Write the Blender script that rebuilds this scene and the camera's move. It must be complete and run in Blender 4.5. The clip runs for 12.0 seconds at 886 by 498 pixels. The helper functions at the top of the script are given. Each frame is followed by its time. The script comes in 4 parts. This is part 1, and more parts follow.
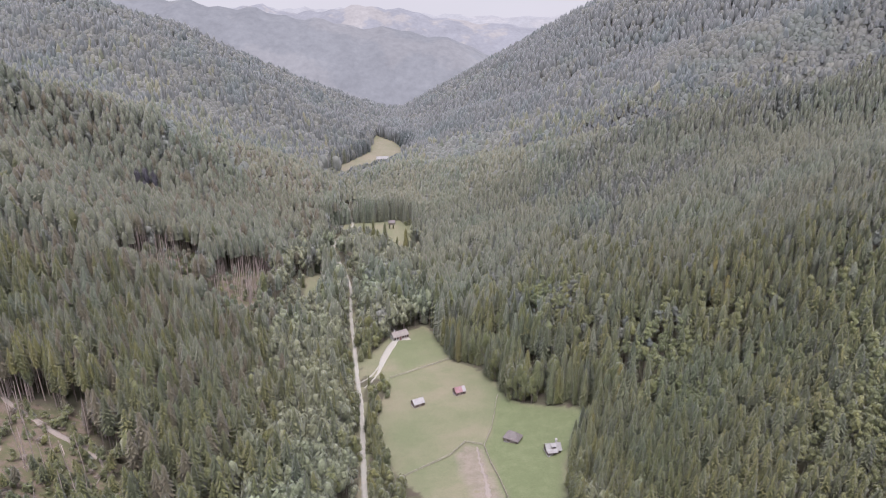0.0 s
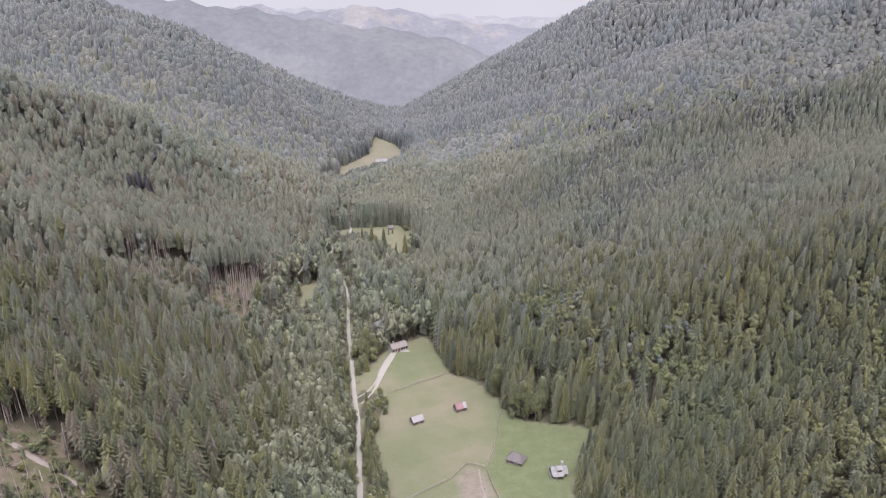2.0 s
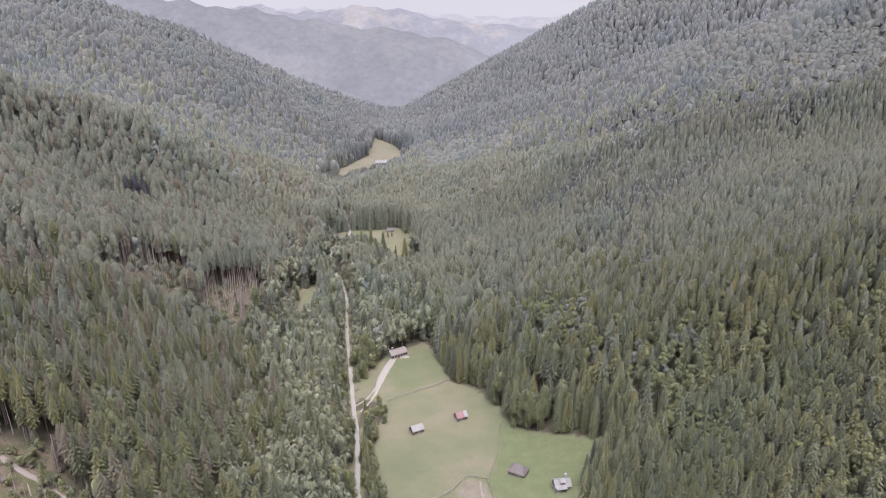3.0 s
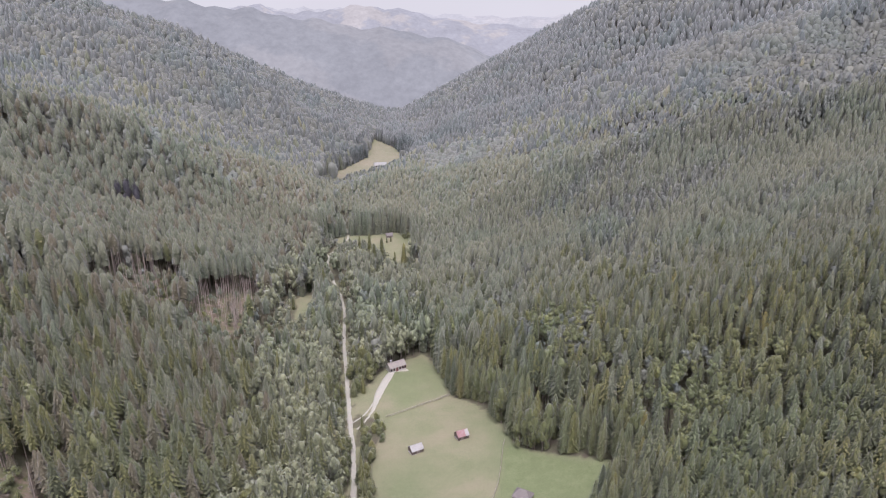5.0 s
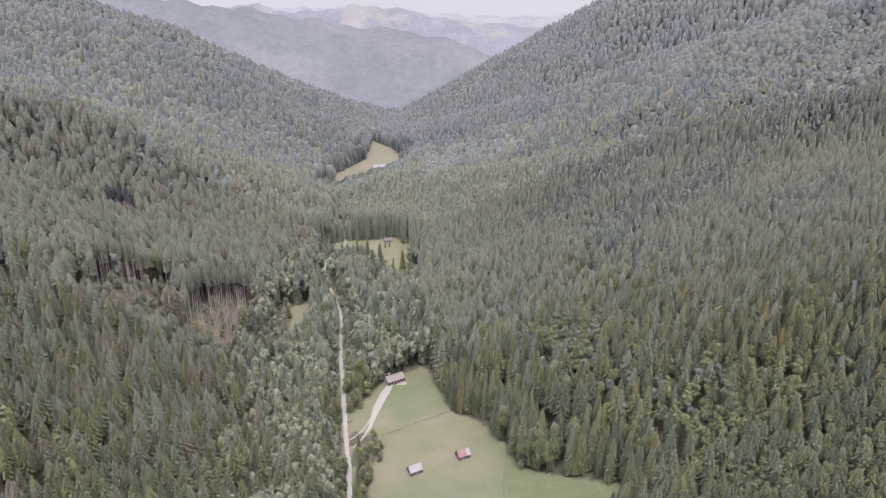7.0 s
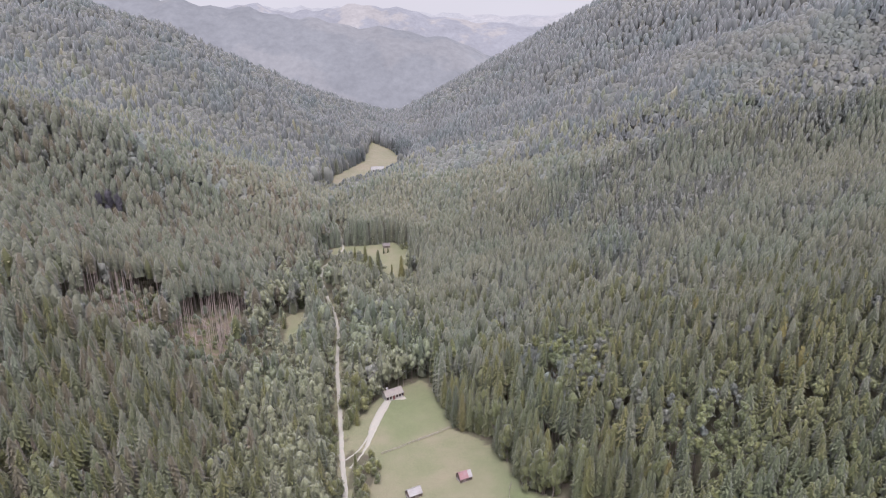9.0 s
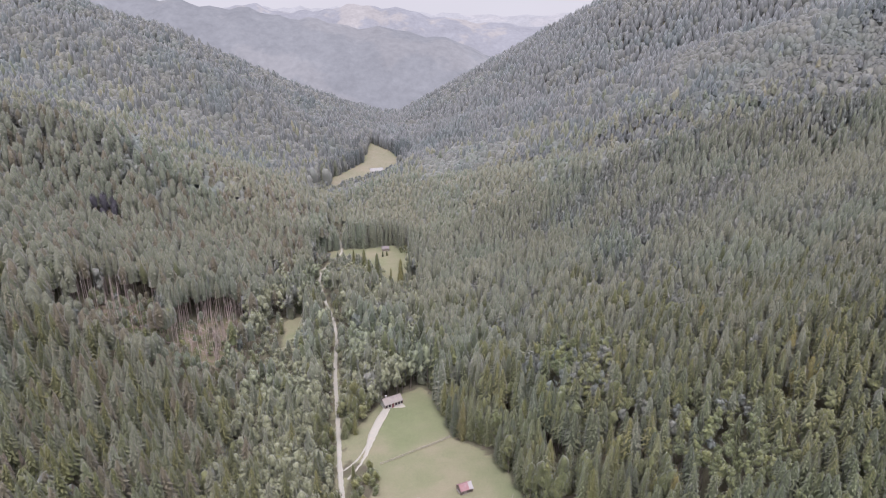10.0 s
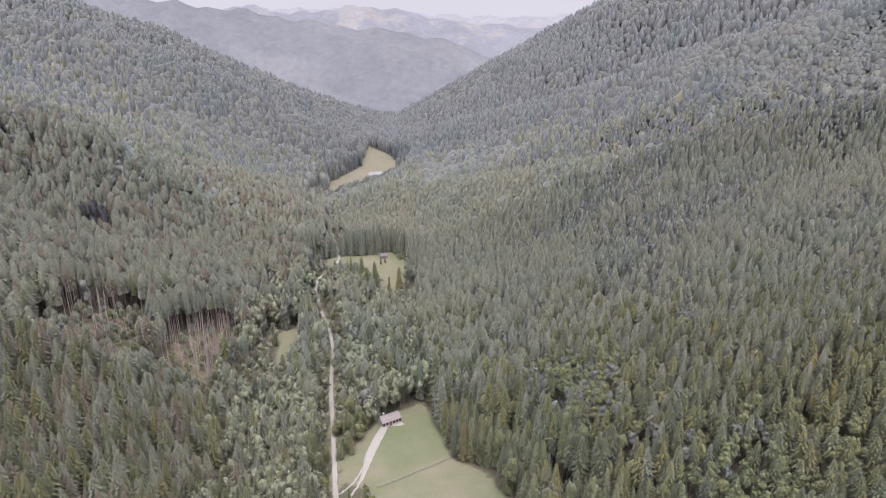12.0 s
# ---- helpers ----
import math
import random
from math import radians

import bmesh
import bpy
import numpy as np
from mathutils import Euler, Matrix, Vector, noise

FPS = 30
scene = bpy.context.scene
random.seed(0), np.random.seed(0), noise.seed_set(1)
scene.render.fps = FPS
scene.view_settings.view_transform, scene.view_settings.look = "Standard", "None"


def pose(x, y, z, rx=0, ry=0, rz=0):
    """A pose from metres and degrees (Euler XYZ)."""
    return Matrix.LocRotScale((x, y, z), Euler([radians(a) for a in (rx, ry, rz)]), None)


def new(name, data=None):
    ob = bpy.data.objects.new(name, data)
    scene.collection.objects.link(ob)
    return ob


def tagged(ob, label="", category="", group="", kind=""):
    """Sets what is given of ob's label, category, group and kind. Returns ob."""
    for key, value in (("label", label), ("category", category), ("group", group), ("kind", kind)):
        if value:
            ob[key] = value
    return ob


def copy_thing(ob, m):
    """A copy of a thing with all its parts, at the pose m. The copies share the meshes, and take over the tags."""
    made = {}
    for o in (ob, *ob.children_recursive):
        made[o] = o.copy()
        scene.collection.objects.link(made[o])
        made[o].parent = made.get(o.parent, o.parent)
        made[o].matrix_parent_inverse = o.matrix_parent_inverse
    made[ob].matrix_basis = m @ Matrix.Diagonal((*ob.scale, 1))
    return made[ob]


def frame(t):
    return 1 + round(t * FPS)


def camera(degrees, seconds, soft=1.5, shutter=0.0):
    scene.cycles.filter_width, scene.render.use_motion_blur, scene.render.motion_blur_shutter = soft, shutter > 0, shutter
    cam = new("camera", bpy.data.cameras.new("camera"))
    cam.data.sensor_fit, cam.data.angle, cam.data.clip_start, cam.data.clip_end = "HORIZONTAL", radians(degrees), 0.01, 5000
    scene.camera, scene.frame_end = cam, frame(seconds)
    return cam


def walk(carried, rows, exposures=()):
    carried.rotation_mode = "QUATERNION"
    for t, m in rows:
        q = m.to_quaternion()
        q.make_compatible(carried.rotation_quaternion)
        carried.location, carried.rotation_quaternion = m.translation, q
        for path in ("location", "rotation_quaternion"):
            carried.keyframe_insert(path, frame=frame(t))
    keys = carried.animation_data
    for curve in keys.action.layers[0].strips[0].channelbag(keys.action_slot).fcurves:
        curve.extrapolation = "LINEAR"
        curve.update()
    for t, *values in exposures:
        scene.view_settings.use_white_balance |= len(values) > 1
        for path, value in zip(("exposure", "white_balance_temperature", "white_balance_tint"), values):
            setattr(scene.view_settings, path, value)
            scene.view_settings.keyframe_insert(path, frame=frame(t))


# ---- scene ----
cam = camera(66.0, 12.0, soft=1.1)
METRES, EYE, TILT, LEAN, TURN = 60.0, 184.0, -21.0, 0.0, 0.0
ROWS = [
    (0.0, 0.0, 0.0000, 0.0, 0.000, 0.000, -0.0),
    (0.5, -0.0003, 0.0520, 0.0193, -0.014, 0.007, -0.0),
    (1.0, -0.0014, 0.1038, 0.0391, -0.021, 0.007, 0.0),
    (1.5, -0.0025, 0.1553, 0.0589, -0.021, 0.000, 0.0),
    (2.0, -0.0027, 0.2072, 0.0788, -0.014, 0.000, -0.01),
    (2.5, -0.0039, 0.2587, 0.0984, -0.007, 0.000, -0.02),
    (3.0, -0.005, 0.3107, 0.1184, -0.014, 0.007, -0.03),
    (5.0, -0.0071, 0.5190, 0.1994, -0.021, -0.014, -0.0),
    (5.5, -0.0075, 0.5711, 0.2192, -0.028, -0.028, -0.0),
    (6.0, -0.0089, 0.6225, 0.2386, -0.035, -0.042, 0.01),
    (6.5, -0.0096, 0.6747, 0.2584, -0.050, -0.050, 0.02),
    (7.0, -0.0104, 0.7265, 0.2784, -0.064, -0.071, 0.03),
    (9.0, -0.0138, 0.9342, 0.3594, -0.106, -0.120, 0.15),
    (9.5, -0.0143, 0.9856, 0.3788, -0.127, -0.127, 0.18),
    (10.0, -0.0144, 1.0368, 0.3981, -0.134, -0.113, 0.2),
    (10.5, -0.0165, 1.0877, 0.4173, -0.163, -0.085, 0.21),
    (11.0, -0.0169, 1.1384, 0.4366, -0.184, -0.057, 0.22),
    (11.5, -0.0176, 1.1900, 0.4565, -0.191, -0.042, 0.23),
    (12.0, -0.0182, 1.2420, 0.4769, -0.205, -0.035, 0.26),
]
walk(cam, [(t, pose(0, 0, EYE, TILT, LEAN, TURN) @ pose(METRES * x, METRES * y, METRES * z, 90 + pitch, roll, yaw)) for t, x, y, z, yaw, pitch, roll in ROWS],
     exposures=[(0.0, 1.40, 5940, 29), (12.0, 1.40, 5940, 29)])

# ---- light ----
SUN_TURN, SUN_HEIGHT = 15.0, 72.0
world = bpy.data.worlds.new("overcast_sky")
scene.world = world
world.use_nodes = True
wn, wl = world.node_tree.nodes, world.node_tree.links
sky = wn.new("ShaderNodeTexSky")
sky.sky_type, sky.sun_disc = "NISHITA", False
sky.sun_elevation, sky.sun_rotation = radians(SUN_HEIGHT), radians(180 + SUN_TURN)
sky.altitude, sky.air_density, sky.dust_density, sky.ozone_density = 700, 1.0, 4.0, 0.5
grey = wn.new("ShaderNodeHueSaturation")
grey.inputs["Saturation"].default_value = 0.18
wl.new(sky.outputs[0], grey.inputs["Color"])
wl.new(grey.outputs[0], wn["Background"].inputs["Color"])
wn["Background"].inputs["Strength"].default_value = 0.137

sun_data = bpy.data.lights.new("sun", "SUN")
sun_data.energy, sun_data.angle, sun_data.color = 1.15, radians(22), (1.0, 0.965, 0.92)
sun = new("sun", sun_data)
sun.matrix_world = pose(0, 0, 400, 90 - SUN_HEIGHT, 0, SUN_TURN)


# ---- materials ----
def material(name):
    m = bpy.data.materials.new(name)
    m.use_nodes = True
    nodes, links = m.node_tree.nodes, m.node_tree.links
    return m, nodes, links, nodes["Principled BSDF"]


def position(nodes):
    return nodes.new("ShaderNodeNewGeometry").outputs["Position"]


def noise_at(nodes, links, scale, detail=3.0, rough=0.55, vector=None):
    n = nodes.new("ShaderNodeTexNoise")
    n.inputs["Scale"].default_value, n.inputs["Detail"].default_value, n.inputs["Roughness"].default_value = scale, detail, rough
    links.new(vector if vector is not None else position(nodes), n.inputs["Vector"])
    return n.outputs["Fac"]


def ramp(nodes, links, fac, *stops):
    r = nodes.new("ShaderNodeValToRGB")
    while len(r.color_ramp.elements) < len(stops):
        r.color_ramp.elements.new(0.5)
    for e, (p, c) in zip(r.color_ramp.elements, stops):
        e.position, e.color = p, (*c, 1)
    links.new(fac, r.inputs["Fac"])
    return r.outputs["Color"]


def mix(nodes, links, fac, a, b, how="MIX"):
    m = nodes.new("ShaderNodeMix")
    m.data_type, m.blend_type = "RGBA", how
    for socket, value in ((m.inputs[0], fac), (m.inputs[6], a), (m.inputs[7], b)):
        if isinstance(value, (int, float)):
            socket.default_value = value
        elif isinstance(value, tuple):
            socket.default_value = (*value, 1)
        else:
            links.new(value, socket)
    return m.outputs[2]


def calc(nodes, links, how, a, b=0.0):
    m = nodes.new("ShaderNodeMath")
    m.operation = how
    for socket, value in zip(m.inputs, (a, b)):
        if isinstance(value, (int, float)):
            socket.default_value = value
        else:
            links.new(value, socket)
    return m.outputs[0]


def relief(nodes, links, shader, height, strength, distance):
    b = nodes.new("ShaderNodeBump")
    b.inputs["Strength"].default_value, b.inputs["Distance"].default_value = strength, distance
    links.new(height, b.inputs["Height"])
    links.new(b.outputs[0], shader.inputs["Normal"])


def foliage(name, stops, stand, sheen=0.25, coarse=0.8):
    """Leaves or needles: each tree takes its own tint, stands of trees drift in colour, twigs roughen the surface."""
    m, nodes, links, shader = material(name)
    at = nodes.new("ShaderNodeAttribute")
    at.attribute_name = "tint"
    own = nodes.new("ShaderNodeObjectInfo").outputs["Random"]
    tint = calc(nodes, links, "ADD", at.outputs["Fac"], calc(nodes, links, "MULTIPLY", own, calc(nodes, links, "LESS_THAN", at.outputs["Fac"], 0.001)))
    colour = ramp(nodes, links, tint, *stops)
    drift = noise_at(nodes, links, 0.011, 3.0)
    colour = mix(nodes, links, ramp(nodes, links, drift, (0.42, (0, 0, 0)), (0.62, (0.45, 0.45, 0.45))), colour, stand)
    cool = ramp(nodes, links, noise_at(nodes, links, 0.017, 2.0), (0.50, (1.0, 1.0, 1.0)), (0.66, (0.88, 0.97, 0.98)))
    colour = mix(nodes, links, 1.0, colour, cool, "MULTIPLY")
    fine = noise_at(nodes, links, 1.9, 4.0, 0.7)
    colour = mix(nodes, links, coarse, colour, ramp(nodes, links, fine, (0.3, (0.45, 0.45, 0.42)), (0.7, (1.55, 1.55, 1.5))), "MULTIPLY")
    links.new(colour, shader.inputs["Base Color"])
    shader.inputs["Roughness"].default_value = 0.62
    shader.inputs["Specular IOR Level"].default_value = 0.35
    shader.inputs["Sheen Weight"].default_value = sheen
    shader.inputs["Sheen Roughness"].default_value = 0.5
    relief(nodes, links, shader, fine, coarse, 0.35)
    return m


def plain(name, colour, rough=0.7, metal=0.0, wear=0.25, scale=1.2, bump=0.02, worn=None):
    """A painted, wooden, stone or metal surface with grain and patches of wear."""
    m, nodes, links, shader = material(name)
    patches, grain = noise_at(nodes, links, scale, 4.0, 0.6), noise_at(nodes, links, scale * 9, 3.0, 0.6)
    worn = worn or tuple(c * 0.6 for c in colour)
    c = mix(nodes, links, ramp(nodes, links, patches, (0.45, (0, 0, 0)), (0.72, (wear * 3, wear * 3, wear * 3))), colour, worn)
    c = mix(nodes, links, 0.6, c, ramp(nodes, links, grain, (0.25, (0.7, 0.7, 0.7)), (0.75, (1.25, 1.25, 1.25))), "MULTIPLY")
    links.new(c, shader.inputs["Base Color"])
    shader.inputs["Roughness"].default_value, shader.inputs["Metallic"].default_value = rough, metal
    if bump:
        relief(nodes, links, shader, grain, 0.5, bump)
    return m


# lowest stops tint the crown cores dark, painting in shade between boughs
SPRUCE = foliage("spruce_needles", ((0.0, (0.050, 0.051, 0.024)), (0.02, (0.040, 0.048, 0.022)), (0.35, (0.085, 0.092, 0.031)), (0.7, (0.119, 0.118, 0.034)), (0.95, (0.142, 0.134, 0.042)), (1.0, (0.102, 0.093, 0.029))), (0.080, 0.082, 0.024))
BLUE_SPRUCE = foliage("blue_green_spruce_needles", ((0.0, (0.058, 0.069, 0.033)), (0.02, (0.046, 0.056, 0.028)), (0.5, (0.097, 0.108, 0.049)), (1.0, (0.132, 0.137, 0.058))), (0.100, 0.108, 0.047))
BROADLEAF = foliage("broad_leaves", ((0.0, (0.093, 0.106, 0.042)), (0.4, (0.116, 0.127, 0.047)), (0.75, (0.138, 0.145, 0.052)), (1.0, (0.162, 0.160, 0.047))), (0.122, 0.129, 0.047))
# next four: distance haze put into the leaf colours, greyer and paler
HAZED_SPRUCE = foliage("hazed_spruce_needles", ((0.0, (0.100, 0.102, 0.068)), (0.02, (0.104, 0.117, 0.075)), (0.4, (0.125, 0.134, 0.085)), (0.8, (0.147, 0.149, 0.092)), (1.0, (0.164, 0.154, 0.091))), (0.144, 0.142, 0.083), 0.2, 0.75)
FAR_HAZED_SPRUCE = foliage("far_hazed_spruce_needles", ((0.0, (0.089, 0.098, 0.088)), (0.4, (0.096, 0.106, 0.094)), (0.8, (0.103, 0.111, 0.096)), (1.0, (0.110, 0.115, 0.094))), (0.103, 0.110, 0.094), 0.2, 0.35)
FAR_HAZED_BROADLEAF = foliage("far_hazed_broad_leaves", ((0.0, (0.089, 0.095, 0.076)), (0.5, (0.098, 0.103, 0.081)), (1.0, (0.108, 0.111, 0.081))), (0.100, 0.105, 0.081), 0.2, 0.35)
HAZED_BROADLEAF = foliage("hazed_broad_leaves", ((0.0, (0.109, 0.121, 0.096)), (0.5, (0.128, 0.136, 0.109)), (1.0, (0.150, 0.153, 0.111))), (0.132, 0.139, 0.111), 0.2, 0.5)
DEAD_NEEDLES = foliage("dead_needles", ((0.0, (0.100, 0.080, 0.052)), (1.0, (0.150, 0.118, 0.082))), (0.12, 0.098, 0.068))
FADING_NEEDLES = foliage("fading_spruce_needles", ((0.0, (0.090, 0.082, 0.046)), (1.0, (0.128, 0.106, 0.064))), (0.106, 0.094, 0.053))
ALDER = foliage("alder_leaves", ((0.0, (0.148, 0.160, 0.088)), (0.5, (0.172, 0.183, 0.100)), (1.0, (0.197, 0.205, 0.110))), (0.172, 0.183, 0.102), 0.25, 0.8)
BARK = plain("spruce_bark", (0.17, 0.135, 0.11), 0.9, scale=0.9, bump=0.03, worn=(0.26, 0.22, 0.19))
DEAD_WOOD = plain("weathered_dead_wood", (0.36, 0.30, 0.25), 0.85, scale=0.7, bump=0.03)
PALE_BARK = plain("pale_bark", (0.33, 0.27, 0.225), 0.9, scale=0.9, bump=0.03)


def ground_material():
    """Forest litter, meadow grass, dry grass and bare soil, laid out by the masks of the ground sheet."""
    m, nodes, links, shader = material("ground_cover")

    def mask(name):
        a = nodes.new("ShaderNodeAttribute")
        a.attribute_name = name
        return a.outputs["Fac"]

    big, mid, fine = noise_at(nodes, links, 0.035, 4.0, 0.6), noise_at(nodes, links, 0.22, 4.0, 0.65), noise_at(nodes, links, 2.4, 4.0, 0.7)
    litter = ramp(nodes, links, mid, (0.35, (0.086, 0.072, 0.052)), (0.55, (0.094, 0.094, 0.056)), (0.7, (0.124, 0.102, 0.076)))
    grass = ramp(nodes, links, big, (0.35, (0.136, 0.152, 0.080)), (0.50, (0.163, 0.166, 0.095)), (0.66, (0.203, 0.184, 0.119)))
    lush = ramp(nodes, links, mid, (0.35, (0.114, 0.140, 0.064)), (0.65, (0.144, 0.163, 0.081)))
    soil = ramp(nodes, links, mid, (0.35, (0.180, 0.156, 0.115)), (0.6, (0.226, 0.198, 0.150)), (0.7, (0.185, 0.168, 0.10)))
    cut = ramp(nodes, links, mid, (0.36, (0.096, 0.102, 0.050)), (0.47, (0.120, 0.116, 0.062)), (0.54, (0.150, 0.120, 0.084)), (0.60, (0.175, 0.138, 0.106)), (0.68, (0.118, 0.118, 0.060)))

    def edged(name, sharp=3.0):
        shaky = calc(nodes, links, "ADD", mask(name), calc(nodes, links, "MULTIPLY", calc(nodes, links, "SUBTRACT", mid, 0.5), 0.7))
        return calc(nodes, links, "MINIMUM", calc(nodes, links, "MAXIMUM", calc(nodes, links, "MULTIPLY", calc(nodes, links, "SUBTRACT", shaky, 0.35), sharp), 0.0), 1.0)

    c = mix(nodes, links, edged("meadow"), litter, grass)
    c = mix(nodes, links, edged("lush", 1.6), c, lush)
    c = mix(nodes, links, edged("soil", 2.0), c, soil)
    c = mix(nodes, links, edged("cleared", 2.0), c, cut)
    c = mix(nodes, links, 0.75, c, ramp(nodes, links, fine, (0.3, (0.72, 0.72, 0.7)), (0.7, (1.25, 1.25, 1.22))), "MULTIPLY")
    links.new(c, shader.inputs["Base Color"])
    shader.inputs["Roughness"].default_value = 0.95
    shader.inputs["Specular IOR Level"].default_value = 0.15
    relief(nodes, links, shader, fine, 0.7, 0.15)
    return m


GROUND = ground_material()
GRAVEL = plain("pale_gravel", (0.295, 0.29, 0.23), 0.95, scale=0.5, bump=0.03, worn=(0.34, 0.30, 0.24))
DIRT = plain("trodden_earth", (0.245, 0.213, 0.168), 0.95, scale=0.3, bump=0.04, worn=(0.24, 0.20, 0.15))
LOGS = plain("dark_log_wall", (0.145, 0.112, 0.088), 0.85, scale=0.8)
BOARDS = plain("grey_boards", (0.25, 0.21, 0.18), 0.85, scale=0.8)
RAIL_WOOD = plain("weathered_rail", (0.30, 0.27, 0.205), 0.9, scale=0.7)
TIN = plain("pale_tin_roof", (0.275, 0.268, 0.238), 0.55, 0.15, scale=0.5, bump=0.0, worn=(0.22, 0.20, 0.185))
RED_ROOF = plain("faded_red_roof", (0.235, 0.125, 0.115), 0.7, scale=0.6, bump=0.0, worn=(0.27, 0.20, 0.19))
SHINGLE = plain("brown_shingle_roof", (0.155, 0.140, 0.122), 0.85, scale=0.6, worn=(0.12, 0.10, 0.095))
LIGHT_ROOF = plain("light_grey_roof", (0.255, 0.255, 0.225), 0.75, scale=0.6, worn=(0.18, 0.16, 0.145))
PINK_ROOF = plain("greyish_rose_roof", (0.225, 0.202, 0.165), 0.8, scale=0.6, worn=(0.15, 0.13, 0.115))
PLASTER = plain("white_plaster", (0.44, 0.44, 0.38), 0.9, scale=0.5)
DARK_OPENING = plain("dark_window", (0.035, 0.035, 0.04), 0.25, scale=1.0, bump=0.0)
STONE = plain("grey_stone", (0.36, 0.34, 0.32), 0.95, scale=0.8)
RED_PAINT = plain("red_painted_wood", (0.20, 0.085, 0.075), 0.7, scale=1.0)


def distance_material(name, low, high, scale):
    """Hills kilometres away that glow, with the haze painted into the colour: mottled woods and pale clearings."""
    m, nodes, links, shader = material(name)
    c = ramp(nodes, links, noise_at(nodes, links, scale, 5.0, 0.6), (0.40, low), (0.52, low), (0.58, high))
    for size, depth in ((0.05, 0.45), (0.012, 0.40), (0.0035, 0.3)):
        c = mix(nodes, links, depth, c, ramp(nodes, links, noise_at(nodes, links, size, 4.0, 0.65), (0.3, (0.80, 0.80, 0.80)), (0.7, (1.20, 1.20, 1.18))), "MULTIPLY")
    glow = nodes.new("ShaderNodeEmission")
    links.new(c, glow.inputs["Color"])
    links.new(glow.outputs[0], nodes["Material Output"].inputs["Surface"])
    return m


def sky_material():
    """Even, bright cloud low over the horizon."""
    m, nodes, links, shader = material("overcast_distance")
    glow = nodes.new("ShaderNodeEmission")
    links.new(ramp(nodes, links, noise_at(nodes, links, 0.0006, 3.0), (0.3, (0.263, 0.268, 0.250)), (0.7, (0.275, 0.282, 0.262))), glow.inputs["Color"])
    links.new(glow.outputs[0], nodes["Material Output"].inputs["Surface"])
    return m



# ---- shape of the land ----
def knots(v, *pairs):
    """A smooth curve through (place, value) pairs, flat beyond its ends."""
    p = np.array(pairs, float)
    xs, ys = p[:, 0], p[:, 1]
    m = np.gradient(ys, xs)
    v = np.clip(np.asarray(v, float), xs[0], xs[-1])
    i = np.clip(np.searchsorted(xs, v) - 1, 0, len(xs) - 2)
    h = xs[i + 1] - xs[i]
    t = (v - xs[i]) / h
    return ((2 * t**3 - 3 * t**2 + 1) * ys[i] + (t**3 - 2 * t**2 + t) * h * m[i]
            + (3 * t**2 - 2 * t**3) * ys[i + 1] + (t**3 - t**2) * h * m[i + 1])


def bump(v, middle, width):
    return np.exp(-((v - middle) / width) ** 2)


def valley_floor(y):
    return knots(y, (-600, 90), (100, 34), (212, 15.3), (262, 7.6), (300, 3.6), (341, 0), (580, -12), (870, -27), (1100, -38), (1400, -62), (1700, -120), (2200, -190), (4800, -230))


def left_foot(y):
    return knots(y, (0, -50), (245, -66), (370, -98), (480, -98), (600, -82), (720, -105), (800, -128), (870, -128), (930, -98), (1050, -92), (1300, -112), (1700, -60), (3000, 0))


def right_foot(y):
    return knots(y, (0, 75), (185, 60), (228, 52), (282, 25), (338, 8), (420, 0), (520, -8), (620, -26), (700, -50), (800, -64), (880, -40), (960, -58), (1050, -76), (1300, -98), (1700, 60), (3000, 120))


def terrain(x, y):
    """Height of the ground: a valley floor, two flanks and the spurs that run down them."""
    x, y = np.asarray(x, float), np.asarray(y, float)
    dl, dr = np.maximum(left_foot(y) - x, 0), np.maximum(x - right_foot(y), 0)
    ul, ur = y - 0.55 * dl, y + 0.45 * dr
    vl = y + 0.55 * dl
    spur = 0.36 * bump(y, 900, 85) * (1 - np.clip((dl - 180) / 420, 0, 0.75))
    sl = 0.36 + 0.14 * bump(y, 200, 90) + 0.20 * bump(y, 385, 75) + 0.20 * bump(vl, 645, 55) - 0.08 * bump(vl, 775, 50) + spur + 0.22 * bump(y, 1260, 120) - 0.06 * np.clip((y - 1000) / 150, 0, 1) - 0.17 * np.clip((y - 1450) / 250, 0, 1)
    sr = 0.35 + 0.31 * bump(ur, 300, 60) + 0.06 * bump(ur, 440, 70) - 0.11 * bump(y, 215, 60) + 0.11 * bump(ur, 635, 42) - 0.13 * bump(ur, 765, 60) + 0.12 * bump(ur, 960, 60) - 0.13 * bump(ur, 1140, 80) + 0.26 * bump(ur, 1440, 170) - 0.28 * np.clip((y - 1480) / 250, 0, 1)
    rise = lambda d, top: top * (1 - np.exp(-d / top)) + 0.06 * d * d / (d + 200)
    hl = sl * rise(np.maximum(dl - 4, 0) ** 2 / (np.maximum(dl - 4, 0) + 12), 900)
    hr = sr * rise(dr**2 / (dr + 5), 900)
    wave = 3.0 * np.sin(x / 61 + 0.4) * np.sin(y / 83 + 1.0) + 1.6 * np.sin(x / 23 + y / 31) + 0.8 * np.sin(y / 13 - x / 17)
    tilt = 0.1 * np.clip(x, -70, 70) * np.clip((370 - y) / 100, 0, 1)
    return valley_floor(y) + tilt + hl + hr + wave * np.clip((dl + dr) / 120, 0, 1) + 0.25 * np.sin(x / 9 + y / 14)

